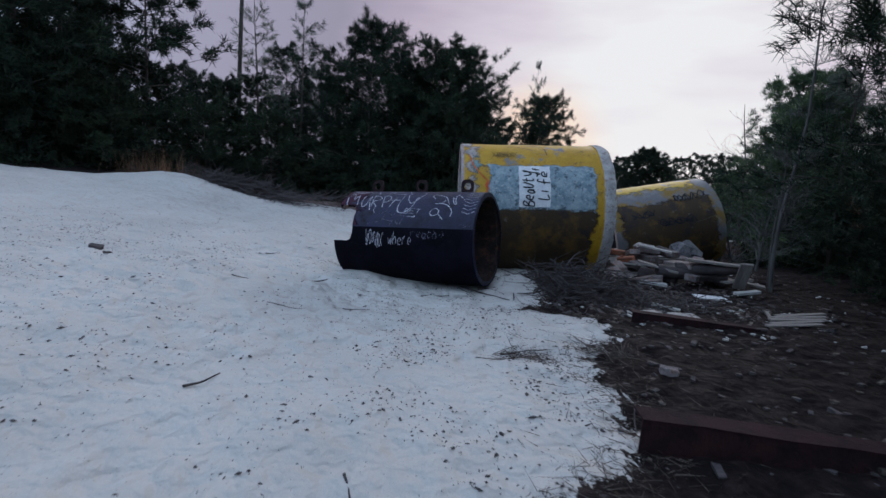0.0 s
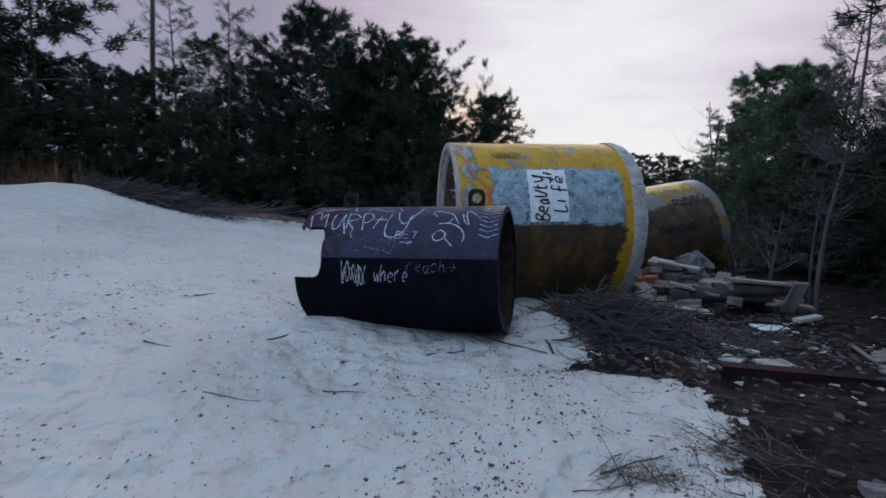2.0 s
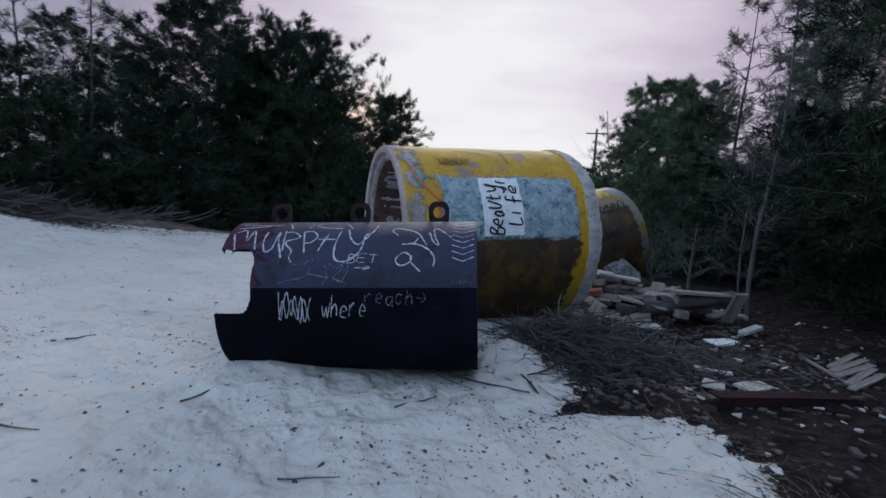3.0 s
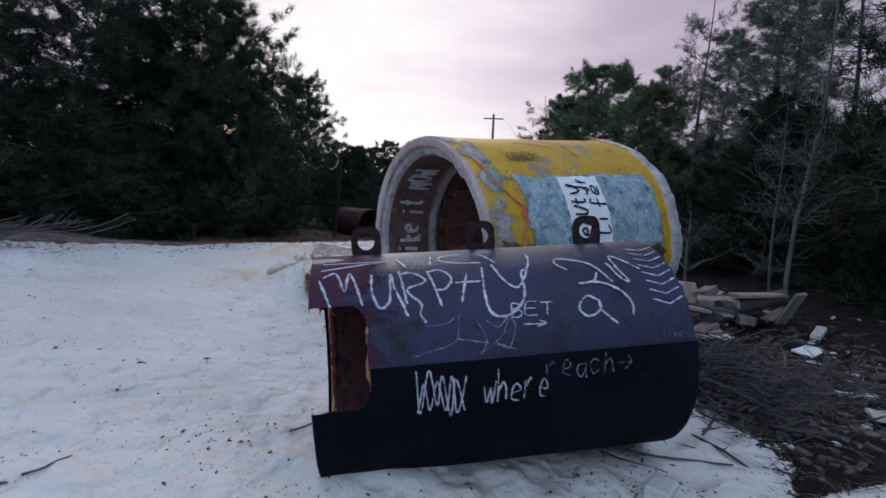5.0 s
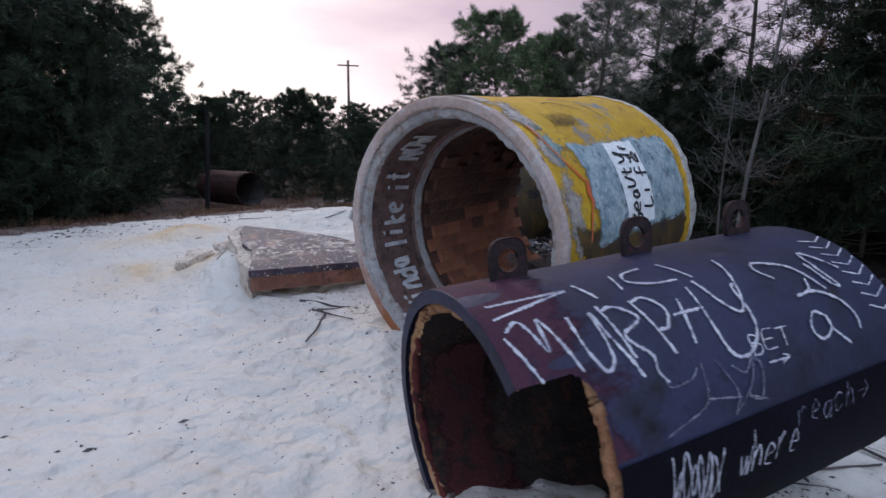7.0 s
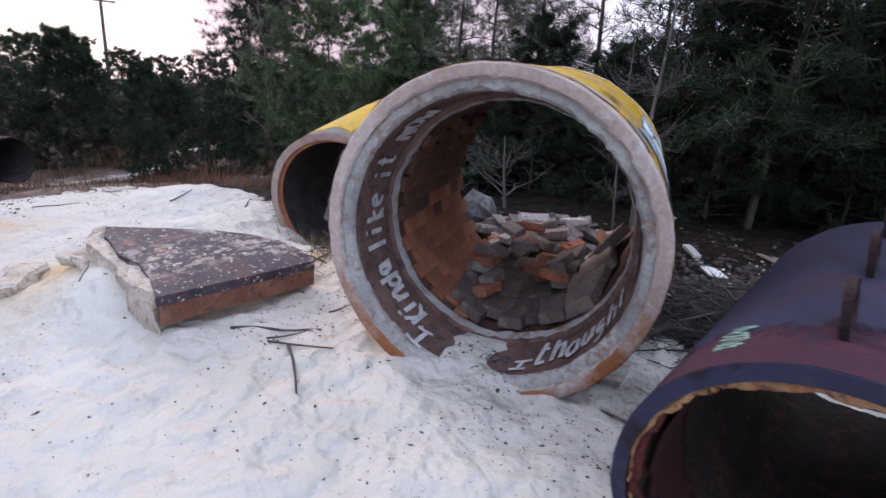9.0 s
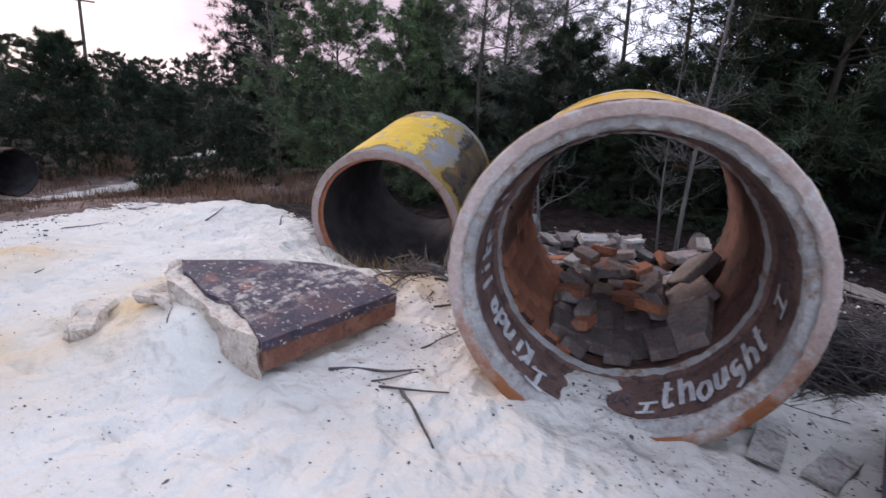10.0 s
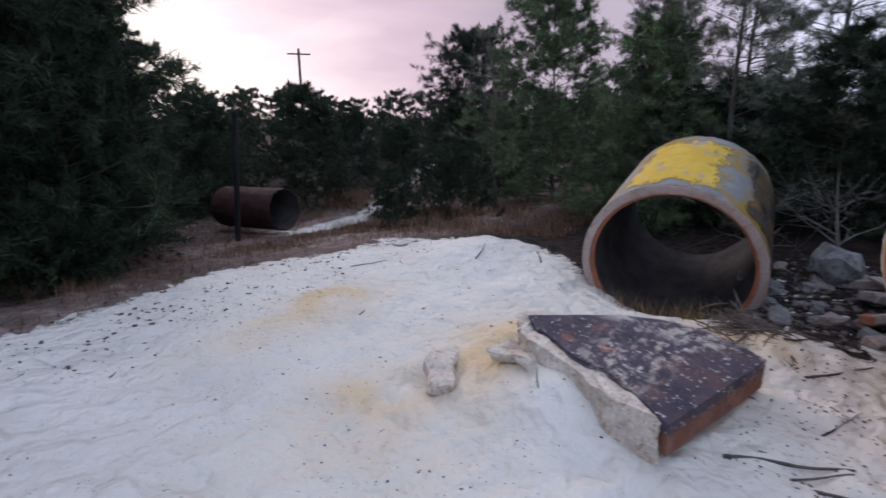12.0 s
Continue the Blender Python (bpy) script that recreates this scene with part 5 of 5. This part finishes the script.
lay("plank", chunk(0.5, 0.09, 0.03, 0.006, 73), m_pale, 3.2, 8.0, 0.42, -18, 0, 8, "pale plank on the rubble heap", "plank", "rubble planks")
lay("plank", chunk(0.36, 0.09, 0.04, 0.004, 74), m_pale, 3.95, 6.72, 0.04, 15, 0, -4, "pale wooden offcut on the litter", "plank", "pale offcuts")
lay("plank", chunk(0.36, 0.11, 0.04, 0.004, 75), m_pale, 2.9, 7.15, 0.05, -14, 0, 4, "pale wooden offcut on the litter", "plank", "pale offcuts")
lay("plank", chunk(0.30, 0.06, 0.03, 0.004, 76), m_pale, 2.55, 5.85, 0.03, -30, 0, 4, "pale wooden offcut on the litter", "plank", "pale offcuts")
lay("white_sheet", chunk(0.44, 0.18, 0.015, 0.012, 77), m_white, 3.42, 6.55, 0.035, 8, 5, 3, "crumpled white plastic sheet on the litter", "sheet")
lay("boulder", chunk(0.55, 0.45, 0.42, 0.09, 78, 2, 0.3), m_rock, 4.3, 9.35, 0.16, 20, 8, 5, "rough grey boulder beside the pipes", "rock")
for i in range(24):
    x, y = 3.6 + rng.normal(0, 0.75), 9.7 + rng.normal(0, 0.35)
    lay("stone", chunk(rng.uniform(0.12, 0.34), rng.uniform(0.1, 0.22), rng.uniform(0.06, 0.16), 0.03, 100 + i, 1, 0.2), m_rock if i % 4 else m_grey_brick, x, y, 0.0, rng.uniform(0, 360), rng.normal(0, 10), rng.normal(0, 10), "rough grey broken stone between the pipes", "stone", "stones between the pipes")
lay("stone", chunk(0.42, 0.20, 0.12, 0.06, 140, 2, 0.25), m_mortar, -0.08, 11.62, 0.04, 35, 8, -6, "pale broken mortar lump on the sand", "stone", "mortar lumps")
lay("stone", chunk(0.34, 0.24, 0.08, 0.05, 142, 2, 0.3), m_mortar, 0.08, 11.12, 0.03, 80, 4, 4, "pale broken mortar lump on the sand", "stone", "mortar lumps")
lay("stone", chunk(0.15, 0.09, 0.045, 0.02, 143, 1, 0.2), m_log, -3.98, 6.0, 0.015, 20, 4, 4, "small dark stone on the sand", "stone")
lay("stone", chunk(0.08, 0.05, 0.03, 0.015, 144, 1, 0.2), m_log, -3.75, 5.85, 0.01, 70, 4, 4, "small dark stone on the sand", "stone")
lay("brick", chunk(0.17, 0.12, 0.08, 0.008, 145), m_pale, 0.2, 5.75, 0.03, 20, 3, 3, "pale broken brick half buried in sand", "brick")
lay("brick", chunk(0.13, 0.08, 0.05, 0.012, 146), m_grey_brick, 1.72, 3.75, 0.03, -15, 3, 3, "grey broken brick on the litter", "brick")
for x, y, l, turn in ((0.45, 7.28, 0.55, -20), (0.30, 7.02, 0.42, -35), (0.72, 7.4, 0.4, -10), (3.2, 14.6, 0.5, 10), (2.6, 5.5, 0.3, 10), (2.3, 5.6, 0.2, 40)):
    lay("slate", chunk(l, 0.16, 0.025, 0.010, int(l * 100)), m_plaster, x, y, 0.015, turn, 3, 2, "pale flat broken slab piece on the ground", "slab piece", "flat pieces")


def plate(length, y0, y1, z0, z1, taper):
    """A long thin bent plate that narrows towards its far end."""
    bm = bmesh.new()
    rings = []
    for i in range(13):
        x = length * i / 12
        k = 1 - taper * i / 12
        rings.append([bm.verts.new((x, y + 0.015 * math.sin(x * 2), z * k + 0.010 * noise.noise(Vector((x * 3, y * 8, z * 8))))) for y, z in ((y0, z0), (y1, z0), (y1, z1), (y0, z1))])
    for a, b in zip(rings, rings[1:]):
        for i in range(4):
            bm.faces.new((a[i], b[i], b[(i + 1) % 4], a[(i + 1) % 4]))
    bm.faces.new(rings[0])
    bm.faces.new(list(reversed(rings[-1])))
    bmesh.ops.recalc_face_normals(bm, faces=bm.faces)
    return bm


def channel(x, y, turn, length, height, depth):
    ob = thing("steel_channel", pose(x, y, ground_z(x, y) - 0.01, 0, 1.5, turn), "dark rusted steel channel lying at the sand's edge", "steel beam", "steel beams")
    part("web", plate(length, 0.0, 0.012, 0.012, height - 0.012, 0.35), m_beam, ob)
    part("top_flange", plate(length, -0.003, depth, height - 0.012, height, 0.35), m_rust_edge, ob, "reddish rusted flange")
    part("bottom_flange", plate(length, -0.003, depth, 0.0, 0.012, 0.35), m_beam, ob)


m_rust_edge = mottled("reddish_rust", (0.016, 0.009, 0.012), (0.036, 0.016, 0.019), scale=5, fine=50, bump=0.6, specular=0.08)
channel(1.13, 2.70, -3, 1.9, 0.21, 0.17)
channel(1.95, 5.22, -5, 1.25, 0.12, 0.12)
pallet = thing("slatted_frame", pose(3.85, 5.62, ground_z(3.85, 5.62) + 0.035, 2, 1, -8), "weathered grey slatted wooden frame on the litter", "pallet")
for k in range(5):
    part("slat", chunk(0.74, 0.065, 0.018, 0.004, 160 + k), m_board, pallet).matrix_local = pose(0.07 * k - 0.10, -0.25 + 0.12 * k, 0.014, 0, 0, 24 + 4 * math.sin(k * 2))
for x in (-0.24, 0.20):
    part("bearer", chunk(0.62, 0.04, 0.02, 0.004, 170), m_board, pallet).matrix_local = pose(x, -0.02, -0.006, 0, 0, 76)


def stick(x, y, length, turn, radius, label="thin dark stick lying on the sand", material=None, seed=0, bend=0.012):
    r = np.random.default_rng(seed)
    ph = r.uniform(0, 6)
    c, n = (math.cos(radians(turn)), math.sin(radians(turn))), 8
    line = []
    for q in np.linspace(-0.5, 0.5, n):
        px, py = q * length * c[0] - bend * length * math.sin(5 * q + ph) * c[1], q * length * c[1] + bend * length * math.sin(5 * q + ph) * c[0]
        ends = [ground_z(x + k * length * c[0], y + k * length * c[1]) for k in (-0.5, 0.5)]
        lie = 0.35 * ground_z(x + px, y + py) + 0.65 * (ends[0] + (ends[1] - ends[0]) * (q + 0.5))
        line.append(((px, py, lie - ground_z(x, y) + radius * 0.8), radius * (1 - 0.5 * (q + 0.5))))
    ob = part("stick", tubes("stick", [line], material or m_log, 6), None, None)
    ob.location = (x, y, ground_z(x, y))
    return tagged(ob, label, "stick", "sticks")


for i, (x, y, l, a, r) in enumerate((
    (0.25, 9.6, 0.62, -70, 0.020), (0.06, 9.27, 0.42, -72, 0.014), (-0.16, 9.17, 0.55, -140, 0.018), (0.20, 9.45, 0.30, -60, 0.012), (0.85, 9.35, 0.40, -30, 0.010), (1.55, 9.35, 0.7, -35, 0.016), (1.1, 9.0, 0.5, -20, 0.012),
    (-2.15, 5.56, 0.22, -20, 0.010), (-1.35, 6.08, 0.34, 40, 0.013), (-1.45, 4.85, 0.36, -15, 0.007), (-1.45, 3.15, 0.26, 60, 0.014), (-0.36, 2.2, 0.16, -70, 0.014), (0.7, 4.1, 0.40, 15, 0.010), (0.45, 3.9, 0.30, 10, 0.006),
    (-0.05, 5.75, 0.34, 20, 0.012), (0.5, 5.95, 0.7, -40, 0.016), (0.9, 6.1, 0.8, -20, 0.014), (0.3, 6.0, 0.35, -60, 0.010), (-0.8, 5.0, 0.3, -20, 0.008), (1.25, 3.1, 0.35, 75, 0.008), (1.0, 3.0, 0.25, 35, 0.008), (-2.3, 7.1, 0.2, 30, 0.01), (-0.1, 10.9, 0.15, 30, 0.008),
    (2.0, 9.6, 0.6, -20, 0.02), (-1.1, 7.1, 0.25, 10, 0.01), (0.1, 6.75, 0.4, -30, 0.015), (0.2, 6.45, 0.35, 35, 0.012), (2.9, 13.1, 0.6, 20, 0.015), (2.0, 14.2, 0.5, -20, 0.012), (3.6, 12.6, 0.5, 30, 0.02), (0.7, 13.0, 0.4, 10, 0.01), (-1.2, 13.8, 0.35, 40, 0.01),
)):
    stick(x, y, l, a, r * 0.62, seed=i)


def heap(name, x, y, rx, ry, h, n, seed, label, material, length=(0.3, 0.9), turn=None, thick=1.0):
    """A heap of dead branches."""
    r = np.random.default_rng(seed)
    ob = thing(name, Matrix.Translation((x, y, ground_z(x, y))), label, "branch pile")
    lines = []
    for i in range(n):
        u, v = r.normal(0, 0.42, 2)
        a = r.uniform(0, 6.28) if turn is None else radians(turn) + r.normal(0, 0.5)
        l = r.uniform(*length)
        px, py = u * rx, v * ry
        z0 = ground_z(x + px, y + py) - ground_z(x, y) + h * max(0.0, 1 - u * u - v * v) * r.random()
        d = np.array([math.cos(a), math.sin(a), r.normal(0.05, 0.22)])
        b = r.normal(0, 0.12, 3)
        p = np.array([px, py, max(z0, 0.012)])
        rad = r.uniform(0.003, 0.011) * thick
        line = [(p + d * l * q + b * l * (q * q) * 1.5, rad * (1 - 0.7 * abs(q))) for q in np.linspace(-0.5, 0.5, 5)]
        lines.append(line)
        for k in range(2):
            p2 = line[1 + k * 2][0]
            e = d * 0.5 + r.normal(0, 0.5, 3)
            lines.append([(p2, rad * 0.5), (p2 + e * l * 0.3, rad * 0.25)])
    tagged(part("tangle", tubes("tangle", lines, material, 4), None, ob), kind="stuff")
    roots = np.stack([r.normal(0, 0.42 * rx, n * 14), r.normal(0, 0.42 * ry, n * 14), np.zeros(n * 14)], 1)
    roots[:, 2] = [ground_z(x + p[0], y + p[1]) - ground_z(x, y) + 0.6 * h * max(0.0, 1 - (p[0] / rx) ** 2 - (p[1] / ry) ** 2) * r.random() for p in roots]
    tagged(part("dead_foliage", blades("dead_foliage", roots, r.normal(0, 1, (n * 14, 3)) * (1, 1, 0.4), 0.12, 0.008 * thick, m_log, r), None, ob), kind="stuff")
    return ob


heap("branch_pile", 1.75, 6.5, 0.9, 0.75, 0.42, 190, 3, "tangled heap of dead dark branches by the pipes", m_log)
heap("branch_pile", 1.5, 6.0, 0.45, 0.3, 0.18, 60, 4, "small tangle of dead twigs on the sand", m_log, (0.2, 0.5))
heap("branch_pile", -5.2, 13.9, 2.2, 0.7, 0.42, 260, 6, "low heap of dead branches below the pines", m_log, (0.4, 1.2), -10, 1.6)
heap("branch_pile", 0.75, 4.0, 0.35, 0.18, 0.05, 24, 7, "small tuft of dead twigs on the sand", m_twig, (0.12, 0.35), None, 0.35)
heap("branch_pile", 1.35, 4.15, 0.4, 0.2, 0.05, 26, 9, "small tuft of dead twigs on the sand", m_twig, (0.12, 0.35), None, 0.35)
heap("branch_pile", 2.0, 10.0, 0.8, 0.4, 0.12, 40, 10, "dead twigs between the pipes", m_twig, (0.2, 0.6))
heap("branch_pile", 2.5, 6.0, 0.9, 0.5, 0.14, 45, 15, "thin dead branches strewn over the litter", m_log, (0.3, 0.9), None, 0.8)
heap("branch_pile", 1.55, 7.05, 0.5, 0.4, 0.12, 40, 13, "dead twigs between the pipes", m_log, (0.2, 0.6))


# ---- uncountable cover: crumbs, needles, grass ----
def scatter(n, seed, keep, box):
    r = np.random.default_rng(seed)
    out = []
    while len(out) < n:
        x, y = r.uniform(box[0], box[1]), r.uniform(box[2], box[3])
        if r.random() < keep(x, y):
            out.append((x, y, ground_z(x, y)))
    return np.array(out), r


def crumb_density(x, y):
    d = (0.22 if y < 7.5 else 0.07) + 1.2 * math.exp(-((x - 0.35) / 0.9) ** 2 - ((y - 4.2) / 1.6) ** 2) + 0.5 * math.exp(-((x + 4.2) / 1.6) ** 2 - ((y - 6.5) / 2.5) ** 2) + 0.8 * math.exp(-((x - 0.3) / 0.8) ** 2 - ((y - 7.8) / 1.4) ** 2) + 0.35 * math.exp(-((y - 14.9) / 0.8) ** 2)
    return d * max(0.0, 0.4 + 1.3 * noise.noise(Vector((x, y, 5)) * 1.6)) * (1 - litter_at(x, y))


pts, r = scatter(15000, 21, crumb_density, (-6, 4, 0.8, 15.5))
verts, faces = [], []
for x, y, z in pts:
    k = len(verts)
    q = min(0.0032 + r.exponential(0.0030), 0.020) * (0.9 if y > 13 else 0.75)
    a, b = r.uniform(0, 6.28), r.uniform(0.8, 2.6)
    ca, sa = math.cos(a), math.sin(a)
    for u, v, w in ((b, 0, 0), (0, 1, 0), (-b, 0, 0), (0, -1, 0), (0, 0, 1)):
        verts.append((x + q * (u * ca - v * sa), y + q * (u * sa + v * ca), z + q * w * 0.9))
    faces += [(k, k + 1, k + 4), (k + 1, k + 2, k + 4), (k + 2, k + 3, k + 4), (k + 3, k, k + 4)]
tagged(new("sand_crumbs", mesh_of("sand_crumbs", verts, faces, m_log)), "dark bark crumbs and pebbles strewn over the sand", "debris", kind="stuff")

pts, r = scatter(10000, 22, lambda x, y: litter_at(x, y) * (1.0 if y < 9 else 0.4), (0.2, 6.5, 0.8, 11))
ways = np.stack([r.normal(0, 1, len(pts)), r.normal(0, 1, len(pts)), r.uniform(-0.02, 0.35, len(pts))], 1)
tagged(new("pine_litter", blades("pine_litter", pts + (0, 0, 0.008), ways, r.uniform(0.03, 0.12, len(pts)), 0.004, m_straw, r)), "brown fallen pine needles and straw", "litter", kind="stuff")
pts, r = scatter(3500, 25, lambda x, y: 1.0 if 0.0 < litter_at(x, y) < 0.8 else max(0.0, math.exp(-((x - 1.2) / 0.5) ** 2 - ((y - 3.6) / 1.4) ** 2)) * 0.25, (-0.4, 4, 0.8, 15))
ways = np.stack([r.normal(0, 1, len(pts)), r.normal(0, 1, len(pts)), r.uniform(0.0, 0.2, len(pts))], 1)
tagged(new("fallen_straw", blades("fallen_straw", pts + (0, 0, 0.006), ways, r.uniform(0.05, 0.20, len(pts)), 0.005, m_twig, r)), "dark straw and twiglets along the sand's edge", "litter", kind="stuff")


def grass_density(x, y):
    return litter_at(x, y) * max(0.0, 0.35 + 1.2 * noise.noise(Vector((x, y, 2)) * 0.9))


pts, r = scatter(15000, 23, grass_density, (-1.5, 10, 13.2, 21.5))
ways = np.stack([r.normal(0, 0.35, len(pts)), r.normal(0, 0.35, len(pts)), np.ones(len(pts))], 1)
tagged(new("dry_grass", blades("dry_grass", pts - (0, 0, 0.02), ways, r.uniform(0.04, 0.20, len(pts)) * (1 + 0.8 * (pts[:, 0] > 5)), 0.012, m_scrub, r)), "reddish brown dry grass by the track", "grass", kind="stuff")
pts, r = scatter(1300, 24, lambda x, y: math.exp(-((x + 7.6) / 0.7) ** 2 - ((y - 14.0) / 0.4) ** 2) + 0.8 * math.exp(-((x - 4.9) / 0.3) ** 2 - ((y - 14.7) / 0.3) ** 2) + math.exp(-((x - 9.6) / 1.4) ** 2 - ((y - 21.6) / 0.7) ** 2), (-9.5, 12, 12.5, 24))
ways = np.stack([r.normal(0, 0.22, len(pts)), r.normal(0, 0.22, len(pts)), np.ones(len(pts))], 1)
tagged(new("tall_grass", blades("tall_grass", pts - (0, 0, 0.02), ways, r.uniform(0.3, 0.9, len(pts)), 0.010, m_scrub, r)), "tall dry straw-coloured grass clumps", "grass", kind="stuff")
pts, r = scatter(260, 26, lambda x, y: math.exp(-((x - 3.0) / 0.35) ** 2 - ((y - 10.75) / 0.5) ** 2), (2.3, 3.8, 9.8, 11.6))
ways = np.stack([r.normal(0, 0.4, len(pts)), r.normal(0, 0.4, len(pts)), np.ones(len(pts))], 1)
tagged(new("pipe_grass", blades("pipe_grass", pts - (0, 0, 0.02), ways, r.uniform(0.1, 0.34, len(pts)), 0.008, m_grass, r)), "thin dry weeds at the pipe's mouth", "grass", kind="stuff")

def chips(name, n, seed, material, sizes, keep, box, label):
    pts, r = scatter(n, seed, keep, box)
    verts, faces = [], []
    for x, y, z in pts:
        k, q, a = len(verts), r.uniform(*sizes), r.uniform(0, 6.28)
        l, h, t = q * r.uniform(1.0, 2.4), q * r.uniform(0.15, 0.5), r.normal(0, 0.2)
        for u, v in ((-l, -q), (l, -q * 0.8), (l * 0.9, q), (-l * 0.8, q * 0.9)):
            for w in (-0.005, h + t * u * 0.5):
                verts.append((x + u * 0.5 * math.cos(a) - v * 0.5 * math.sin(a), y + u * 0.5 * math.sin(a) + v * 0.5 * math.cos(a), z + w))
        faces += [(k + 1, k + 3, k + 5, k + 7), (k, k + 2, k + 3, k + 1), (k + 2, k + 4, k + 5, k + 3), (k + 4, k + 6, k + 7, k + 5), (k + 6, k, k + 1, k + 7)]
    tagged(new(name, mesh_of(name, verts, faces, material)), label, "debris", kind="stuff")


def near_rubble(x, y):
    return litter_at(x, y) * (math.exp(-((x - 2.4) / 1.1) ** 2 - ((y - 6.3) / 0.9) ** 2) + 0.5 * math.exp(-((x - 3.0) / 1.2) ** 2 - ((y - 9.6) / 0.7) ** 2) + 0.05)


chips("pale_chips", 240, 41, m_pale, (0.008, 0.040), near_rubble, (1, 5.5, 4.5, 11), "pale broken wood and mortar chips in the litter")
chips("bark_chips", 1800, 42, m_log, (0.010, 0.05), near_rubble, (0.8, 5.5, 2.5, 11), "dark bark and burnt wood chips in the litter")
chips("charred_splinters", 220, 45, m_log, (0.003, 0.012), lambda x, y: math.exp(-((x - 1.0) / 0.75) ** 2 - ((y - 9.45) / 0.32) ** 2), (-0.6, 2.8, 8.6, 10.2), "dark charred splinters on the sand by the slab")
chips("brown_chips", 700, 43, m_twig, (0.010, 0.045), near_rubble, (0.8, 5.5, 2.5, 11), "grey-brown wood chips in the litter")
chips("scrub_debris", 420, 44, m_log, (0.006, 0.028), lambda x, y: math.exp(-((y - 15.0) / 0.7) ** 2) * max(0.0, 0.3 + noise.noise(Vector((x, y, 9)) * 1.2)), (-5, 5, 13, 17), "dark bark debris along the sand's far edge")

# ---- brick lining and fallen bricks of the second pipe ----
brick_a = bpy.data.meshes.new("brick")
bm = chunk(0.1745, 0.05, 0.1105, 0.004, 300, 0, 0.06)
bm.to_mesh(brick_a)
bm.free()
brick_a.materials.append(m_brick)
brick_b = brick_a.copy()
brick_b.materials[0] = m_soot_brick
rng = np.random.default_rng(9)
for row in range(15):
    phi = radians(-68 + 8.0 * row)
    for k in range(8):
        s = 0.72 + 0.175 * k + 0.085 * (row % 2)
        if s > 2.02 or (row > 11 and rng.random() < 0.25 * (row - 11)):
            continue
        ob = new("brick", brick_b if row > 8 + rng.normal(0, 0.6) else brick_a)
        ob.parent = pipe_two
        r = 0.790 + rng.normal(0, 0.0012)
        ob.matrix_local = Matrix.Rotation(phi, 4, "X") @ Matrix.Translation((s, r, 0)) @ Matrix.Rotation(rng.normal(0, 0.006), 4, "X")
block_a = bpy.data.meshes.new("lining_block")
bm = chunk(0.30, 0.18, 0.085, 0.008, 301, 0, 0.12)
bm.to_mesh(block_a)
bm.free()
block_a.materials.append(m_dark_block)
for row in range(6):
    phi = -118 + 11 * row
    for k in range(5):
        s = 0.78 + 0.31 * k + 0.1 * (row % 2)
        if s > 2.05:
            continue
        ob = new("lining_block", block_a)
        ob.parent = pipe_two
        ob.matrix_local = Matrix.Rotation(radians(phi + 90), 4, "X") @ Matrix.Translation((s, 0, -0.745 + 0.035 * rng.random())) @ Matrix.Rotation(rng.normal(0, 0.10), 4, "Z") @ Matrix.Rotation(rng.normal(0, 0.09), 4, "X") @ Matrix.Rotation(rng.normal(0, 0.05), 4, "Y")
for i in range(20):
    u = rng.uniform(0.9, 2.3)
    side = max(-0.36, min(0.30, rng.normal(0, 0.22)))
    z = -0.66 + 0.10 * rng.random() + 0.10 * (u - 0.9) + 0.5 * side * side
    ob = part("loose_brick", chunk(0.23, 0.12, 0.075, 0.008, 310 + i), m_brick if i % 2 else m_grey_brick, None)
    ob.matrix_world = P2 @ (Matrix.Translation((u, side, z)) @ pose(0, 0, 0, rng.normal(0, 10), rng.normal(0, 10), rng.uniform(0, 360)))
    tagged(ob, "loose orange brick inside the pipe" if i % 2 else "loose grey block inside the pipe", "brick", "loose bricks")
for i in range(3):
    ob = part("lining_slab", chunk(0.55, 0.32, 0.09, 0.02, 340 + i, 1), m_grey_brick, None)
    ob.matrix_world = P2 @ (Matrix.Rotation(radians(-46 - 6 * i), 4, "X") @ Matrix.Translation((0.98 + 0.42 * i, 0.02, -0.735)) @ pose(0, 0, 0, 6, 4 * i - 3, 20 * i - 15))
    tagged(ob, "large fallen grey lining piece inside the pipe", "slab piece", "fallen lining")
